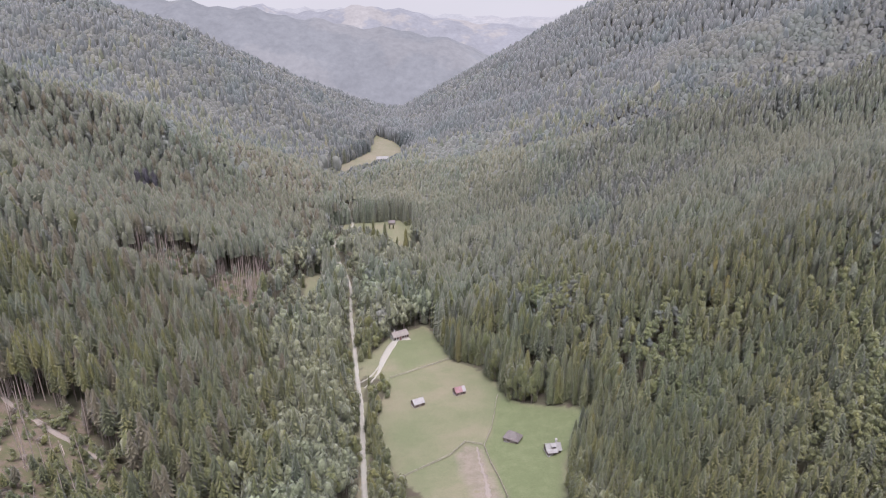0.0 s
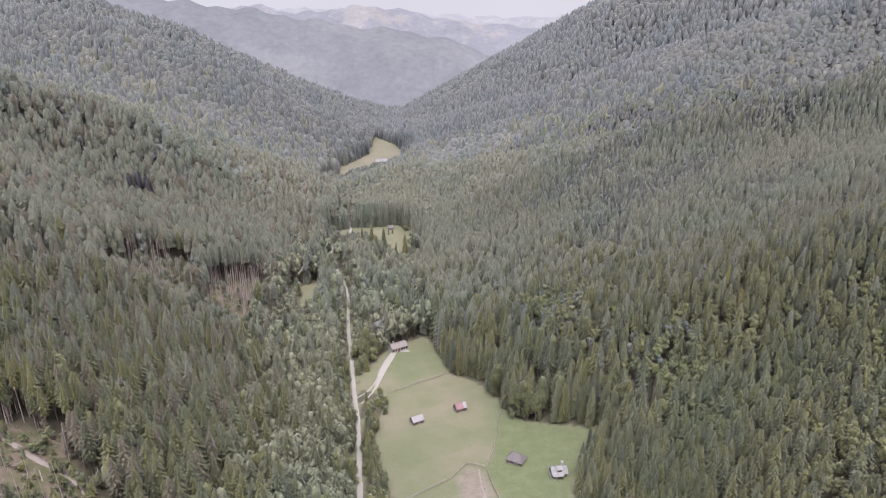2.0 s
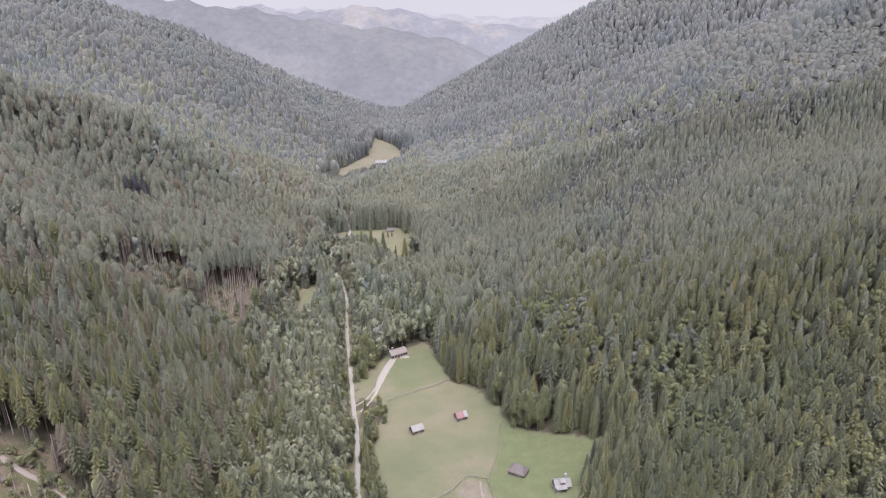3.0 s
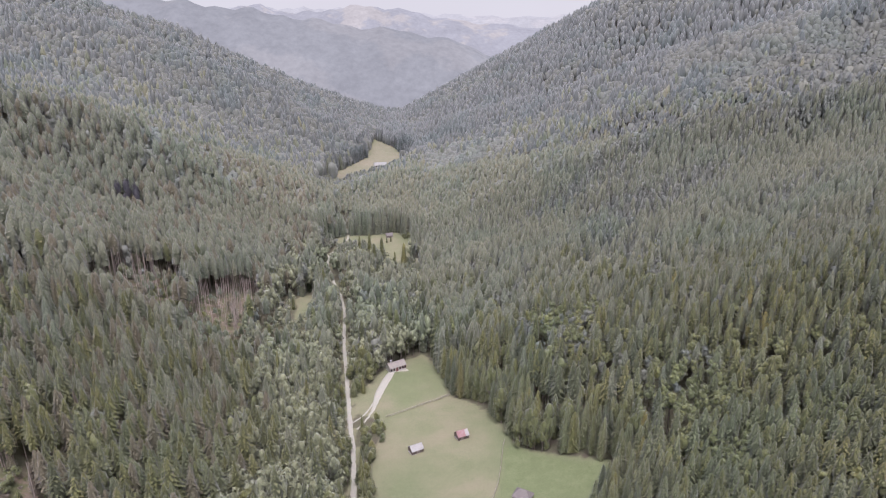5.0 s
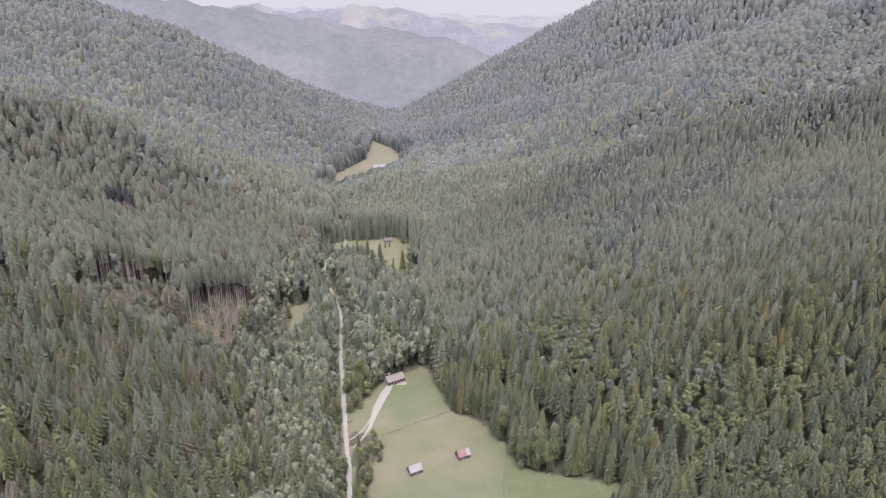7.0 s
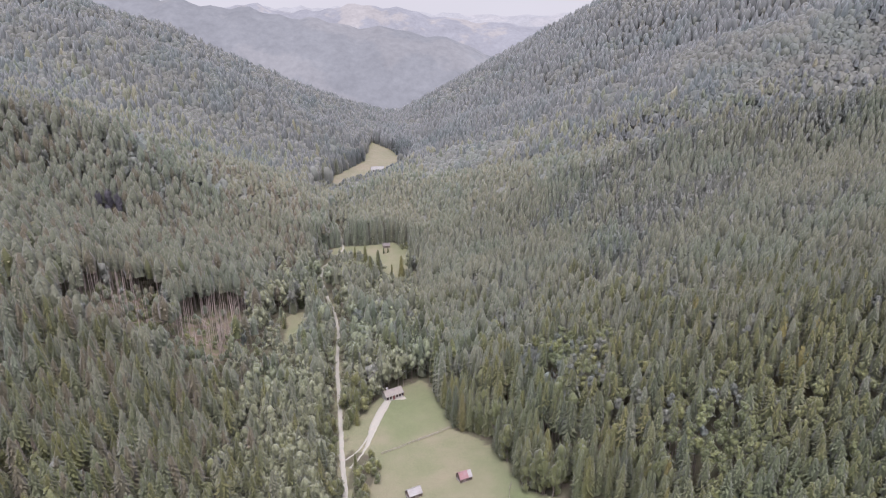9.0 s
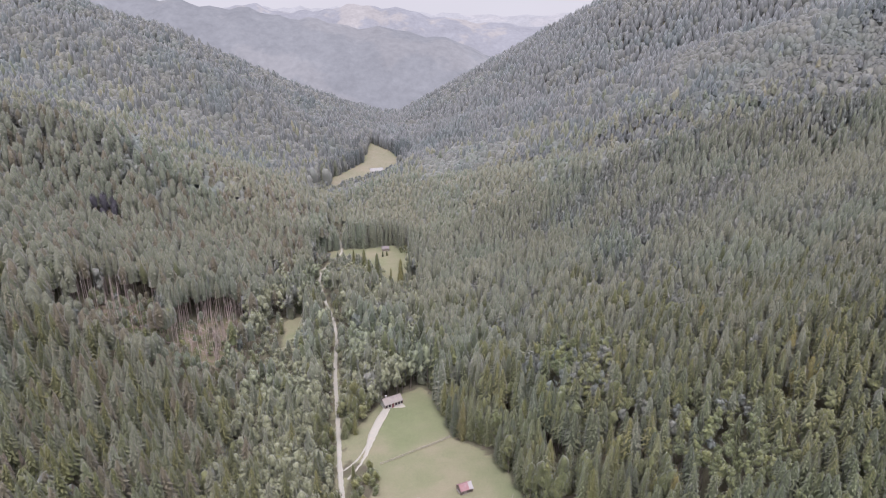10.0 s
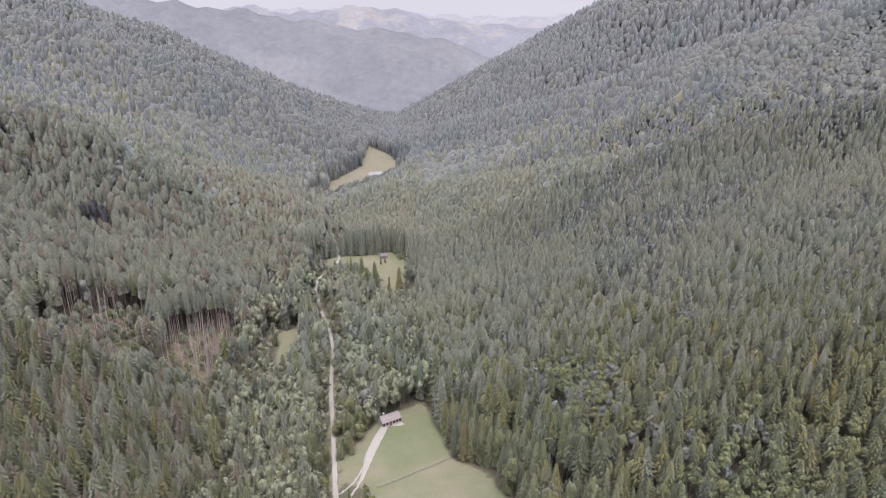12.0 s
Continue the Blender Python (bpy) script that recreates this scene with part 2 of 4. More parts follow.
MEADOW = ((12.4, 132.5), (-7.5, 191.2), (-16.2, 203.5), (-24.2, 225), (-28.8, 255.8), (-29, 271.6), (-26, 283.8), (-31.1, 293.9), (-40.3, 299.2), (-43.4, 314.7), (-37.2, 326.1), (-29.1, 342.8), (-11, 358.3), (-4, 345.5), (5, 310.3), (14.8, 301.4), (21.5, 291.5), (30.6, 261.6), (51.9, 248.1), (62.2, 240.2), (55.4, 223.4), (46.7, 209.6), (41.6, 184.5), (38, 129.5))
MID_MEADOW = ((-92, 556.3), (-86, 570.1), (-62, 575), (-40, 583), (-27, 562.1), (-23.1, 527), (-27.1, 504.6), (-37.1, 490), (-44.1, 518.2), (-59.1, 540.6), (-74.1, 548.4))
FAR_MEADOW = ((-124, 772), (-130, 838), (-103, 928), (-107, 1085), (-71, 1008), (-50, 938), (-59, 900), (-86, 845), (-112, 800))
GLADE = ((-97.6, 436.9), (-86.6, 445.9), (-81.6, 420.9), (-83.5, 395.4), (-88.5, 388.2), (-91.6, 415.7))
CLEARING_A = ((-161.7, 193), (-152, 207.3), (-140.3, 209.5), (-129.6, 212.7), (-122.9, 202.6), (-115.3, 191.5), (-100.7, 174.3), (-114.1, 142.6), (-152.8, 152.8))
CLEARING_B = ((-184.9, 373.5), (-176.3, 394.1), (-160.7, 410.7), (-143, 382.5), (-150.5, 360.4), (-164, 365.4), (-177.7, 366.3))
CLEARING_C = ((-135.5, 362.5), (-142.2, 392.9), (-125, 430.7), (-113.2, 425.9), (-108.5, 394.6), (-115.5, 364.5))
BARE_PATCH = ((8.6, 227.5), (16, 220.8), (17.7, 207), (21, 186.6), (23.1, 151.1), (10.8, 152.9), (9.2, 188.3), (5.6, 204), (3.8, 217.7))
ROAD = ((-17.7, 106), (-23, 156.3), (-27.6, 193.9), (-29.9, 210), (-32.2, 226.3), (-34.6, 246.5), (-38.2, 271.1), (-42.3, 292.4), (-46.4, 317), (-50.4, 340.9), (-54.3, 362.1), (-57.3, 382.1), (-61.4, 415.9), (-68.4, 445.7), (-73.4, 458.6), (-78.4, 474.4), (-86.3, 502.7), (-88.2, 524), (-82, 545.4), (-79, 566), (-83, 589.9), (-90, 608), (-97, 640), (-112, 700), (-132, 770))
LANE = ((-38.2, 285.7), (-35.2, 292.4), (-32.6, 301.3), (-31.6, 313.5), (-30, 323.5), (-27.7, 332.5), (-26.7, 337.1))


def inside(x, y, poly):
    """Which of the places lie inside the outline."""
    x, y = np.asarray(x, float), np.asarray(y, float)
    within = np.zeros(x.shape, bool)
    for (x0, y0), (x1, y1) in zip(poly, poly[1:] + poly[:1]):
        if y0 != y1:
            within ^= ((y0 > y) != (y1 > y)) & (x < (x1 - x0) * (y - y0) / (y1 - y0) + x0)
    return within


def off_line(x, y, line, closed=False):
    """Distance of each place from a line of points."""
    x, y = np.asarray(x, float), np.asarray(y, float)
    best = np.full(x.shape, 1e9)
    for (x0, y0), (x1, y1) in zip(line, line[1:] + (line[:1] if closed else ())):
        dx, dy = x1 - x0, y1 - y0
        t = np.clip(((x - x0) * dx + (y - y0) * dy) / (dx * dx + dy * dy), 0, 1)
        best = np.minimum(best, np.hypot(x - x0 - t * dx, y - y0 - t * dy))
    return best


def blurred(x, y, poly, soft):
    """1 well inside the outline, 0 well outside, with a soft edge."""
    d = off_line(x, y, poly, True) * np.where(inside(x, y, poly), 1, -1)
    return np.clip(0.5 + d / (2 * soft), 0, 1)


def height(x, y):
    return float(terrain(x, y))


# ---- helpers for meshes ----
def mesh_from(name, verts, tris, tint=None, quads=False):
    """A mesh from arrays of corners and of triangles (or quads)."""
    mesh = bpy.data.meshes.new(name)
    n = 4 if quads else 3
    verts, tris = np.asarray(verts, np.float32), np.asarray(tris, np.int32)
    mesh.vertices.add(len(verts))
    mesh.vertices.foreach_set("co", verts.ravel())
    mesh.loops.add(len(tris) * n)
    mesh.loops.foreach_set("vertex_index", tris.ravel())
    mesh.polygons.add(len(tris))
    mesh.polygons.foreach_set("loop_start", np.arange(0, len(tris) * n, n, dtype=np.int32))
    mesh.polygons.foreach_set("loop_total", np.full(len(tris), n, np.int32))
    mesh.update(calc_edges=True)
    if tint is not None:
        mesh.attributes.new("tint", "FLOAT", "POINT").data.foreach_set("value", np.asarray(tint, np.float32))
    return mesh


def part(name, bm, mat, parent, label=""):
    mesh = bpy.data.meshes.new(name)
    bm.to_mesh(mesh)
    bm.free()
    mesh.materials.append(mat)
    ob = new(name, mesh)
    ob.parent = parent
    return tagged(ob, label)


def thing(name, x, y, turn, label, category, group="", sink=0.0):
    ob = new(name)
    ob.matrix_world = pose(x, y, height(x, y) - sink, 0, 0, turn)
    return tagged(ob, label, category, group)


def box(bm, lo, hi, bevel=0.0):
    """A block between two corners, with softened edges."""
    lo, hi = Vector(lo), Vector(hi)
    made = bmesh.ops.create_cube(bm, size=1.0, matrix=Matrix.LocRotScale((lo + hi) / 2, None, hi - lo))
    if bevel:
        edges = list({e for v in made["verts"] for e in v.link_edges})
        bmesh.ops.bevel(bm, geom=edges, offset=bevel, segments=1, affect="EDGES")
    return bm


def block(lo, hi, bevel=0.0):
    return box(bmesh.new(), lo, hi, bevel)


def beam(bm, a, b, r0, r1=None, sides=6, bend=0.0):
    """A round, tapering pole from a to b."""
    a, b = Vector(a), Vector(b)
    way = b - a
    q = way.to_track_quat("Z", "Y").to_matrix().to_4x4()
    r1 = r0 if r1 is None else r1
    rings = []
    for k in range(4):
        t = k / 3
        mid = a + way * t + Vector((bend * math.sin(math.pi * t), bend * 0.6 * math.sin(math.pi * t), 0))
        r = r0 + (r1 - r0) * t
        rings.append([bm.verts.new(mid + (q @ Vector((r * math.cos(j * math.tau / sides), r * math.sin(j * math.tau / sides), 0)))) for j in range(sides)])
    for lower, upper in zip(rings, rings[1:]):
        for j in range(sides):
            bm.faces.new((lower[j], lower[(j + 1) % sides], upper[(j + 1) % sides], upper[j]))
    bm.faces.new(rings[-1])
    bm.faces.new(rings[0][::-1])
    return bm


# ---- ground ----
def steps(*stretches):
    out = []
    for lo, hi, step in stretches:
        out += list(np.arange(lo, hi, step))
    return np.array(out + [stretches[-1][1]], float)


def build_ground():
    xs = steps((-4800, -1000, 200), (-1000, -250, 20), (-250, -60, 4), (-60, 80, 3), (80, 250, 4), (250, 1000, 20), (1000, 4800, 200))
    ys = steps((-4800, -400, 220), (-400, 130, 15), (130, 370, 3), (370, 620, 5), (620, 1120, 10), (1120, 1900, 20), (1900, 4800, 100))
    gx, gy = np.meshgrid(xs, ys)
    x, y = gx.ravel(), gy.ravel()
    z = terrain(x, y)
    nx, ny = len(xs), len(ys)
    i = (np.arange(ny - 1)[:, None] * nx + np.arange(nx - 1)[None, :]).ravel()
    mesh = mesh_from("ground", np.stack([x, y, z], 1), np.stack([i, i + 1, i + nx + 1, i + nx], 1), quads=True)
    near = (np.abs(x) < 400) & (y > 100) & (y < 1150)
    masks = {"meadow": np.zeros(len(x)), "lush": np.zeros(len(x)), "soil": np.zeros(len(x)), "cleared": np.zeros(len(x))}
    a, b = x[near], y[near]
    masks["meadow"][near] = np.maximum.reduce([blurred(a, b, p, 1.5) for p in (MEADOW, MID_MEADOW, FAR_MEADOW, GLADE)])
    masks["meadow"][near] = np.maximum(masks["meadow"][near], 0.75 * (off_line(a, b, ROAD) < 2.5))
    east = blurred(a, b, ((24.1, 265), (22, 248.8), (20, 237.1), (16.1, 223.1), (17.8, 210.4), (21.9, 186.5), (23.7, 131.5), (69.2, 129.7), (75.8, 260.5)), 1.0)
    top = blurred(a, b, ((-34.2, 321.8), (-20, 297.6), (2, 309.5), (5, 328.8), (-11, 361.4)), 5.0)
    masks["lush"][near] = np.maximum.reduce([east * blurred(a, b, MEADOW, 2.5), 0.65 * top, 0.4 * blurred(a, b, MID_MEADOW, 3), 0.5 * blurred(a, b, GLADE, 2)])
    masks["soil"][near] = np.maximum.reduce([0.85 * blurred(a, b, BARE_PATCH, 2.5), 0.57 * blurred(a, b, FAR_MEADOW, 5)])
    masks["cleared"][near] = np.maximum.reduce([blurred(a, b, p, 3.0) for p in (CLEARING_A, CLEARING_B, CLEARING_C)])
    for name, values in masks.items():
        mesh.attributes.new(name, "FLOAT", "POINT").data.foreach_set("value", values.astype(np.float32))
    mesh.polygons.foreach_set("use_smooth", np.ones(len(mesh.polygons), bool))
    mesh.materials.append(GROUND)
    return tagged(new("ground", mesh), "forest floor, pale meadows and rust-brown clearings of a valley", "ground", kind="structure")


ground = build_ground()


def ribbon(name, line, widths, mat, label, category, lift=0.06, rough=0.5):
    """A strip that follows the ground, with an uneven edge and a crown in the middle."""
    pts = []
    line = np.array(line, float)
    for p, q in zip(line, line[1:]):
        n = max(int(np.hypot(*(q - p)) / 1.5), 1)
        pts += [p + (q - p) * k / n for k in range(n)]
    pts = np.array(pts + [line[-1]])
    for _ in range(6):
        pts[1:-1] = (pts[:-2] + 2 * pts[1:-1] + pts[2:]) / 4
    way = np.gradient(pts, axis=0)
    side = np.stack([way[:, 1], -way[:, 0]], 1) / np.hypot(way[:, 0], way[:, 1])[:, None]
    n = len(pts)
    rng = np.random.default_rng(5)
    w = np.interp(np.arange(n), np.linspace(0, n - 1, len(widths)), widths)
    verts = []
    for k, s in enumerate((-1, -0.96, -0.5, 0, 0.5, 0.96, 1)):
        shake = rng.normal(0, rough * 0.35, n) if abs(s) > 0.9 else 0
        p = pts + side * (s * w / 2 + shake)[:, None]
        up = (-0.25 if abs(s) == 1 else lift + (0.05 if s == 0 else 0))
        verts.append(np.column_stack([p, terrain(p[:, 0], p[:, 1]) + up]))
    verts = np.concatenate(verts)
    quads = [(k * n + i, k * n + i + 1, (k + 1) * n + i + 1, (k + 1) * n + i) for k in range(6) for i in range(n - 1)]
    mesh = mesh_from(name, verts, quads, quads=True)
    mesh.flip_normals()
    mesh.materials.append(mat)
    return tagged(new(name, mesh), label, category, kind="structure")


ribbon("road", ROAD, (2.0, 2.2, 2.0, 1.8, 1.6, 1.5, 1.3), GRAVEL, "narrow pale gravel road along the valley floor", "road", 0.10)
ribbon("lane", LANE, (0.8, 0.9, 2.2, 4.0, 4.4, 3.4), GRAVEL, "pale gravel drive widening towards the farmhouse", "road", 0.16)
ribbon("wheel_track", ((-41.3, 291.2), (-37, 295.7), (-34.4, 302.5), (-32.8, 309.5)), (0.7, 0.8, 0.9), GRAVEL, "second pale wheel track beside the drive", "track", 0.14)
ribbon("track", ((-163.2, 211.6), (-150.7, 202.9), (-142.6, 200.6), (-133.2, 196), (-123.2, 193.7), (-118.2, 191.5), (-113.1, 188.2), (-108.9, 181.8), (-103.5, 172.2), (-98.8, 158.3)), (1.8, 2.2, 2.4), DIRT, "brown logging track across the felled slope", "track", 0.35)
ribbon("path", ((13.3, 223.4), (14, 209.7), (15.3, 198.3), (15.6, 187.3), (16.3, 172.4)), (0.4, 0.8, 1.7, 2.4), DIRT, "worn bare strip through the paddock", "track", 0.08, 1.2)


# ---- distance ----
def hill_range(name, y0, depth, low, crest, mat, label):
    """A ridge kilometres off, with a wooded face towards the valley."""
    xs = np.linspace(-4200, 4200, 260)
    top = crest(xs) + 6 * np.sin(xs / 37) + 4 * np.sin(xs / 17 + 2) + 2.5 * np.sin(xs / 7.3)
    rows = []
    for k in range(9):
        t = k / 8
        wob = 25 * np.sin(xs / 140 + 5 * t) * (1 - t)
        rows.append(np.column_stack([xs, y0 + depth * t + wob, low + (top - low) * (1 - (1 - t) ** 1.7) + wob * 0.15]))
    rows.append(np.column_stack([xs, np.full_like(xs, y0 + depth * 1.8), np.full_like(xs, low - 60.0)]))
    n = len(xs)
    quads = [(k * n + i, k * n + i + 1, (k + 1) * n + i + 1, (k + 1) * n + i) for k in range(9) for i in range(n - 1)]
    mesh = mesh_from(name, np.concatenate(rows), quads, quads=True)
    mesh.materials.append(mat)
    return tagged(new(name, mesh), label, "hills", kind="structure")


def crest_mid(x):
    return knots(x, (-4200, 220), (-1300, 190), (-960, 148), (-620, 108), (-340, 66), (-150, 45), (10, 20), (120, -20), (400, -60), (4200, -60))


def crest_far(x):
    return knots(x, (-4200, 120), (-1900, 95), (-1500, 84), (-1330, 98), (-1080, 84), (-900, 104), (-740, 74), (-620, 72), (-480, 94), (-330, 98), (-180, 80), (0, 44), (260, 18), (500, 0), (4200, 0))


def crest_last(x):
    return knots(x, (-4200, 90), (-2200, 72), (-1500, 60), (-600, 56), (0, 26), (500, 10), (1200, 55), (4200, 90))


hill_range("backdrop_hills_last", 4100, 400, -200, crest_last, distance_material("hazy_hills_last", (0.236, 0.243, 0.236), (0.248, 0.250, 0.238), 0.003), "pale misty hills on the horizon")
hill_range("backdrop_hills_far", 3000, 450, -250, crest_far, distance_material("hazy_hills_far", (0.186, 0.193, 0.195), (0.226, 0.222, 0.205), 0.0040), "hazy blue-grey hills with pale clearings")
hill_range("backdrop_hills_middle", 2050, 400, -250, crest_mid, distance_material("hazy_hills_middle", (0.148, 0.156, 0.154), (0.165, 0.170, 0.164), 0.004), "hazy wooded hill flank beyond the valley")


def build_mist():
    a = np.linspace(-1.25, 1.25, 48)
    ring = np.column_stack([4850 * np.sin(a), 4850 * np.cos(a)])
    verts = np.concatenate([np.column_stack([ring, np.full(48, z)]) for z in (-400.0, 500.0, 1500.0)])
    quads = [(k * 48 + i, k * 48 + i + 1, (k + 1) * 48 + i + 1, (k + 1) * 48 + i) for k in range(2) for i in range(47)]
    mesh = mesh_from("backdrop_mist", verts, quads, quads=True)
    mesh.materials.append(sky_material())
    return tagged(new("backdrop_mist", mesh), "pale grey overcast sky low over the hills", "sky", kind="structure")


build_mist()


# ---- trees ----
PHI = (1 + 5**0.5) / 2
ICO = np.array([(-1, PHI, 0), (1, PHI, 0), (-1, -PHI, 0), (1, -PHI, 0), (0, -1, PHI), (0, 1, PHI), (0, -1, -PHI), (0, 1, -PHI), (PHI, 0, -1), (PHI, 0, 1), (-PHI, 0, -1), (-PHI, 0, 1)]) / np.hypot(1, PHI)
ICO_FACES = np.array([(a, b, c) for a in range(12) for b in range(12) for c in range(12) if a < b and a < c and b != c
                      and all(np.linalg.norm(ICO[p] - ICO[q]) < 1.1 for p, q in ((a, b), (b, c), (a, c)))
                      and np.dot(np.cross(ICO[b] - ICO[a], ICO[c] - ICO[a]), ICO[a]) > 0])


def conifer_shape(rng, boughs, base, sides=7, taper=0.6, blunt=0.9):
    """A full, uneven cone of needles with narrow drooping bough tips standing out of it in a spiral, one unit high and one unit in radius."""
    profile = lambda t: 0.04 + 0.96 * min(1.0, (1 - t) / taper) ** blunt
    verts, tris = [], []
    rings = (0.0, 0.25, 0.5, 0.72, 0.88) if boughs > 70 else (0.0, 0.56, 0.75, 0.9) if boughs > 40 else (0.0, 0.54, 0.8) if boughs > 15 else (0.1, 0.6)
    for k, t in enumerate(rings):
        for j in range(sides):
            q = (0.70 if boughs > 40 else 0.84 if boughs > 15 else 0.93) * profile(t) * rng.uniform(0.78, 1.14)
            a = math.tau * (j + 0.5 * (k % 2)) / sides
            verts.append((q * math.cos(a), q * math.sin(a), base + (1 - base) * (t + rng.uniform(-0.05, 0.05))))
    verts.append((0, 0, 1.0))
    for k in range(len(rings) - 1):
        for j in range(sides):
            a, b, c, d = k * sides + j, k * sides + (j + 1) % sides, (k + 1) * sides + j, (k + 1) * sides + (j + 1) % sides
            tris += [(a, b, d), (a, d, c)]
    last = (len(rings) - 1) * sides
    tris += [(last + j, last + (j + 1) % sides, len(verts) - 1) for j in range(sides)]
    for k in range(boughs):
        t = 0.96 * ((k + 0.5) / boughs) ** (0.6 if taper < 0.5 else 0.9)
        a, r = 2.39996 * k + rng.uniform(-0.4, 0.4), profile(t)
        side = rng.uniform(0.16, 0.28) * (1.0 if boughs > 40 else 1.3 if boughs > 15 else 1.6)
        z, reach, root = base + (1 - base) * t, r * rng.uniform(0.90, 1.22) + 0.03, r * 0.36
        ca, sa, start = math.cos(a), math.sin(a), len(verts)
        up, w = min(z + rng.uniform(0.012, 0.026), 0.99), side * (0.35 + 0.65 * r)
        verts += [(root * ca - w * sa, root * sa + w * ca, up), (reach * ca, reach * sa, z + rng.uniform(-0.020, 0.004)), (root * ca + w * sa, root * sa - w * ca, up)]
        tris.append((start, start + 1, start + 2))
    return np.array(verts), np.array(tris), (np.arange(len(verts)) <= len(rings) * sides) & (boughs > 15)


def dome_shape(rng, sides, sprays, pointed):
    """A crown that closes with its neighbours: a rounded or pointed top with tufts on it, one unit high and one unit in radius."""
    verts, tris = [(0, 0, 1.0)], []
    rings = ((0.46, 0.80), (0.95, 0.45), (0.8, 0.0)) if pointed else ((0.62, 0.90), (1.0, 0.55), (0.8, 0.0))
    for k, (r, z) in enumerate(rings):
        for j in range(sides):
            q, a = r * rng.uniform(0.8, 1.2), math.tau * (j + 0.5 * k) / sides
            verts.append((q * math.cos(a), q * math.sin(a), z + rng.uniform(-0.05, 0.05)))
    tris += [(0, 1 + j, 1 + (j + 1) % sides) for j in range(sides)]
    for j in range(2 * sides):
        row, k = divmod(j, sides)
        a, b = 1 + row * sides + k, 1 + row * sides + (k + 1) % sides
        tris += [(a, a + sides, b), (b, a + sides, b + sides)]
    for _ in range(sprays):
        t, a = rng.uniform(0.1, 0.85), rng.uniform(0, math.tau)
        r, z = (t, 1 - 0.58 * t) if pointed else (t, 1 - 0.45 * t * t)
        start = len(verts)
        for q in (0, 2.1, 4.2):
            turn = q + rng.uniform(-0.4, 0.4)
            verts.append((r * math.cos(a) + 0.19 * math.cos(turn), r * math.sin(a) + 0.19 * math.sin(turn), z + 0.02 + rng.uniform(-0.07, 0.07)))
        tris.append((start, start + 1, start + 2))
    return np.array(verts), np.array(tris), np.zeros(len(verts), bool)


OCTA = np.array([(1, 0, 0), (-1, 0, 0), (0, 1, 0), (0, -1, 0), (0, 0, 1), (0, 0, -1)], float)
OCTA_FACES = np.array([(0, 2, 4), (2, 1, 4), (1, 3, 4), (3, 0, 4), (2, 0, 5), (1, 2, 5), (3, 1, 5), (0, 3, 5)])


def broadleaf_shape(rng, clumps, leaves, base=0.22, low=0.25, simple=False, squat=0.42):
    """Soft clumps under a coat of many small leaf sprays, one unit high and one unit in radius."""
    verts, tris, n = [], [], 0
    lump, lump_faces = (OCTA, OCTA_FACES) if simple else (ICO, ICO_FACES)
    for k in range(clumps):
        a, s = rng.uniform(0, math.tau), rng.uniform(0.2, 0.60) if clumps > 1 else 0.0
        z = base + (1 - base) * rng.uniform(low, 0.78) if k else 0.72
        s *= 1.0 - 0.75 * max(0.0, (z - 0.55) / 0.45)
        size = rng.uniform(0.28, 0.42) * (1.0 if clumps > 8 else 1.2 if clumps > 4 else 1.5) if clumps > 1 else 0.9
        if k == 0 and clumps > 1:
            s, size = 0.0, 0.66
        flat = size * squat
        mid = np.array((s * math.cos(a), s * math.sin(a), min(z, 0.98 - size * 0.36)))
        v = lump @ np.array(Euler(rng.uniform(0, 6, 3)).to_matrix())
        verts.append(v * rng.uniform(0.75, 1.1, (len(lump), 1)) * (size * 0.76, size * 0.76, flat * 0.76) + mid)
        tris.append(lump_faces + n)
        n += len(lump)
        for _ in range(leaves // clumps):
            d = rng.normal(0, 1, 3)
            d[2] = abs(d[2]) - 0.25
            d /= np.linalg.norm(d)
            facing = d + rng.normal(0, 0.3, 3)
            u = np.cross(facing, rng.normal(0, 1, 3))
            u /= np.linalg.norm(u)
            w = np.cross(u, facing / np.linalg.norm(facing))
            big = rng.uniform(0.6, 1.3) * min(size, 0.36) * (0.30 if leaves > 300 else 0.42 if leaves > 60 else 0.5)
            turn = rng.uniform(0, math.tau)
            spray = np.array([(u * math.cos(turn + q) + w * math.sin(turn + q)) * big for q in (0, 2.2, 4.1)]) * (1, 1, squat)
            verts.append(mid + d * (size, size, flat) * rng.uniform(0.86, 1.2) + spray)
            tris.append(np.array([[0, 1, 2]]) + n)
            n += 3
    return np.concatenate(verts), np.concatenate(tris), np.zeros(n, bool)


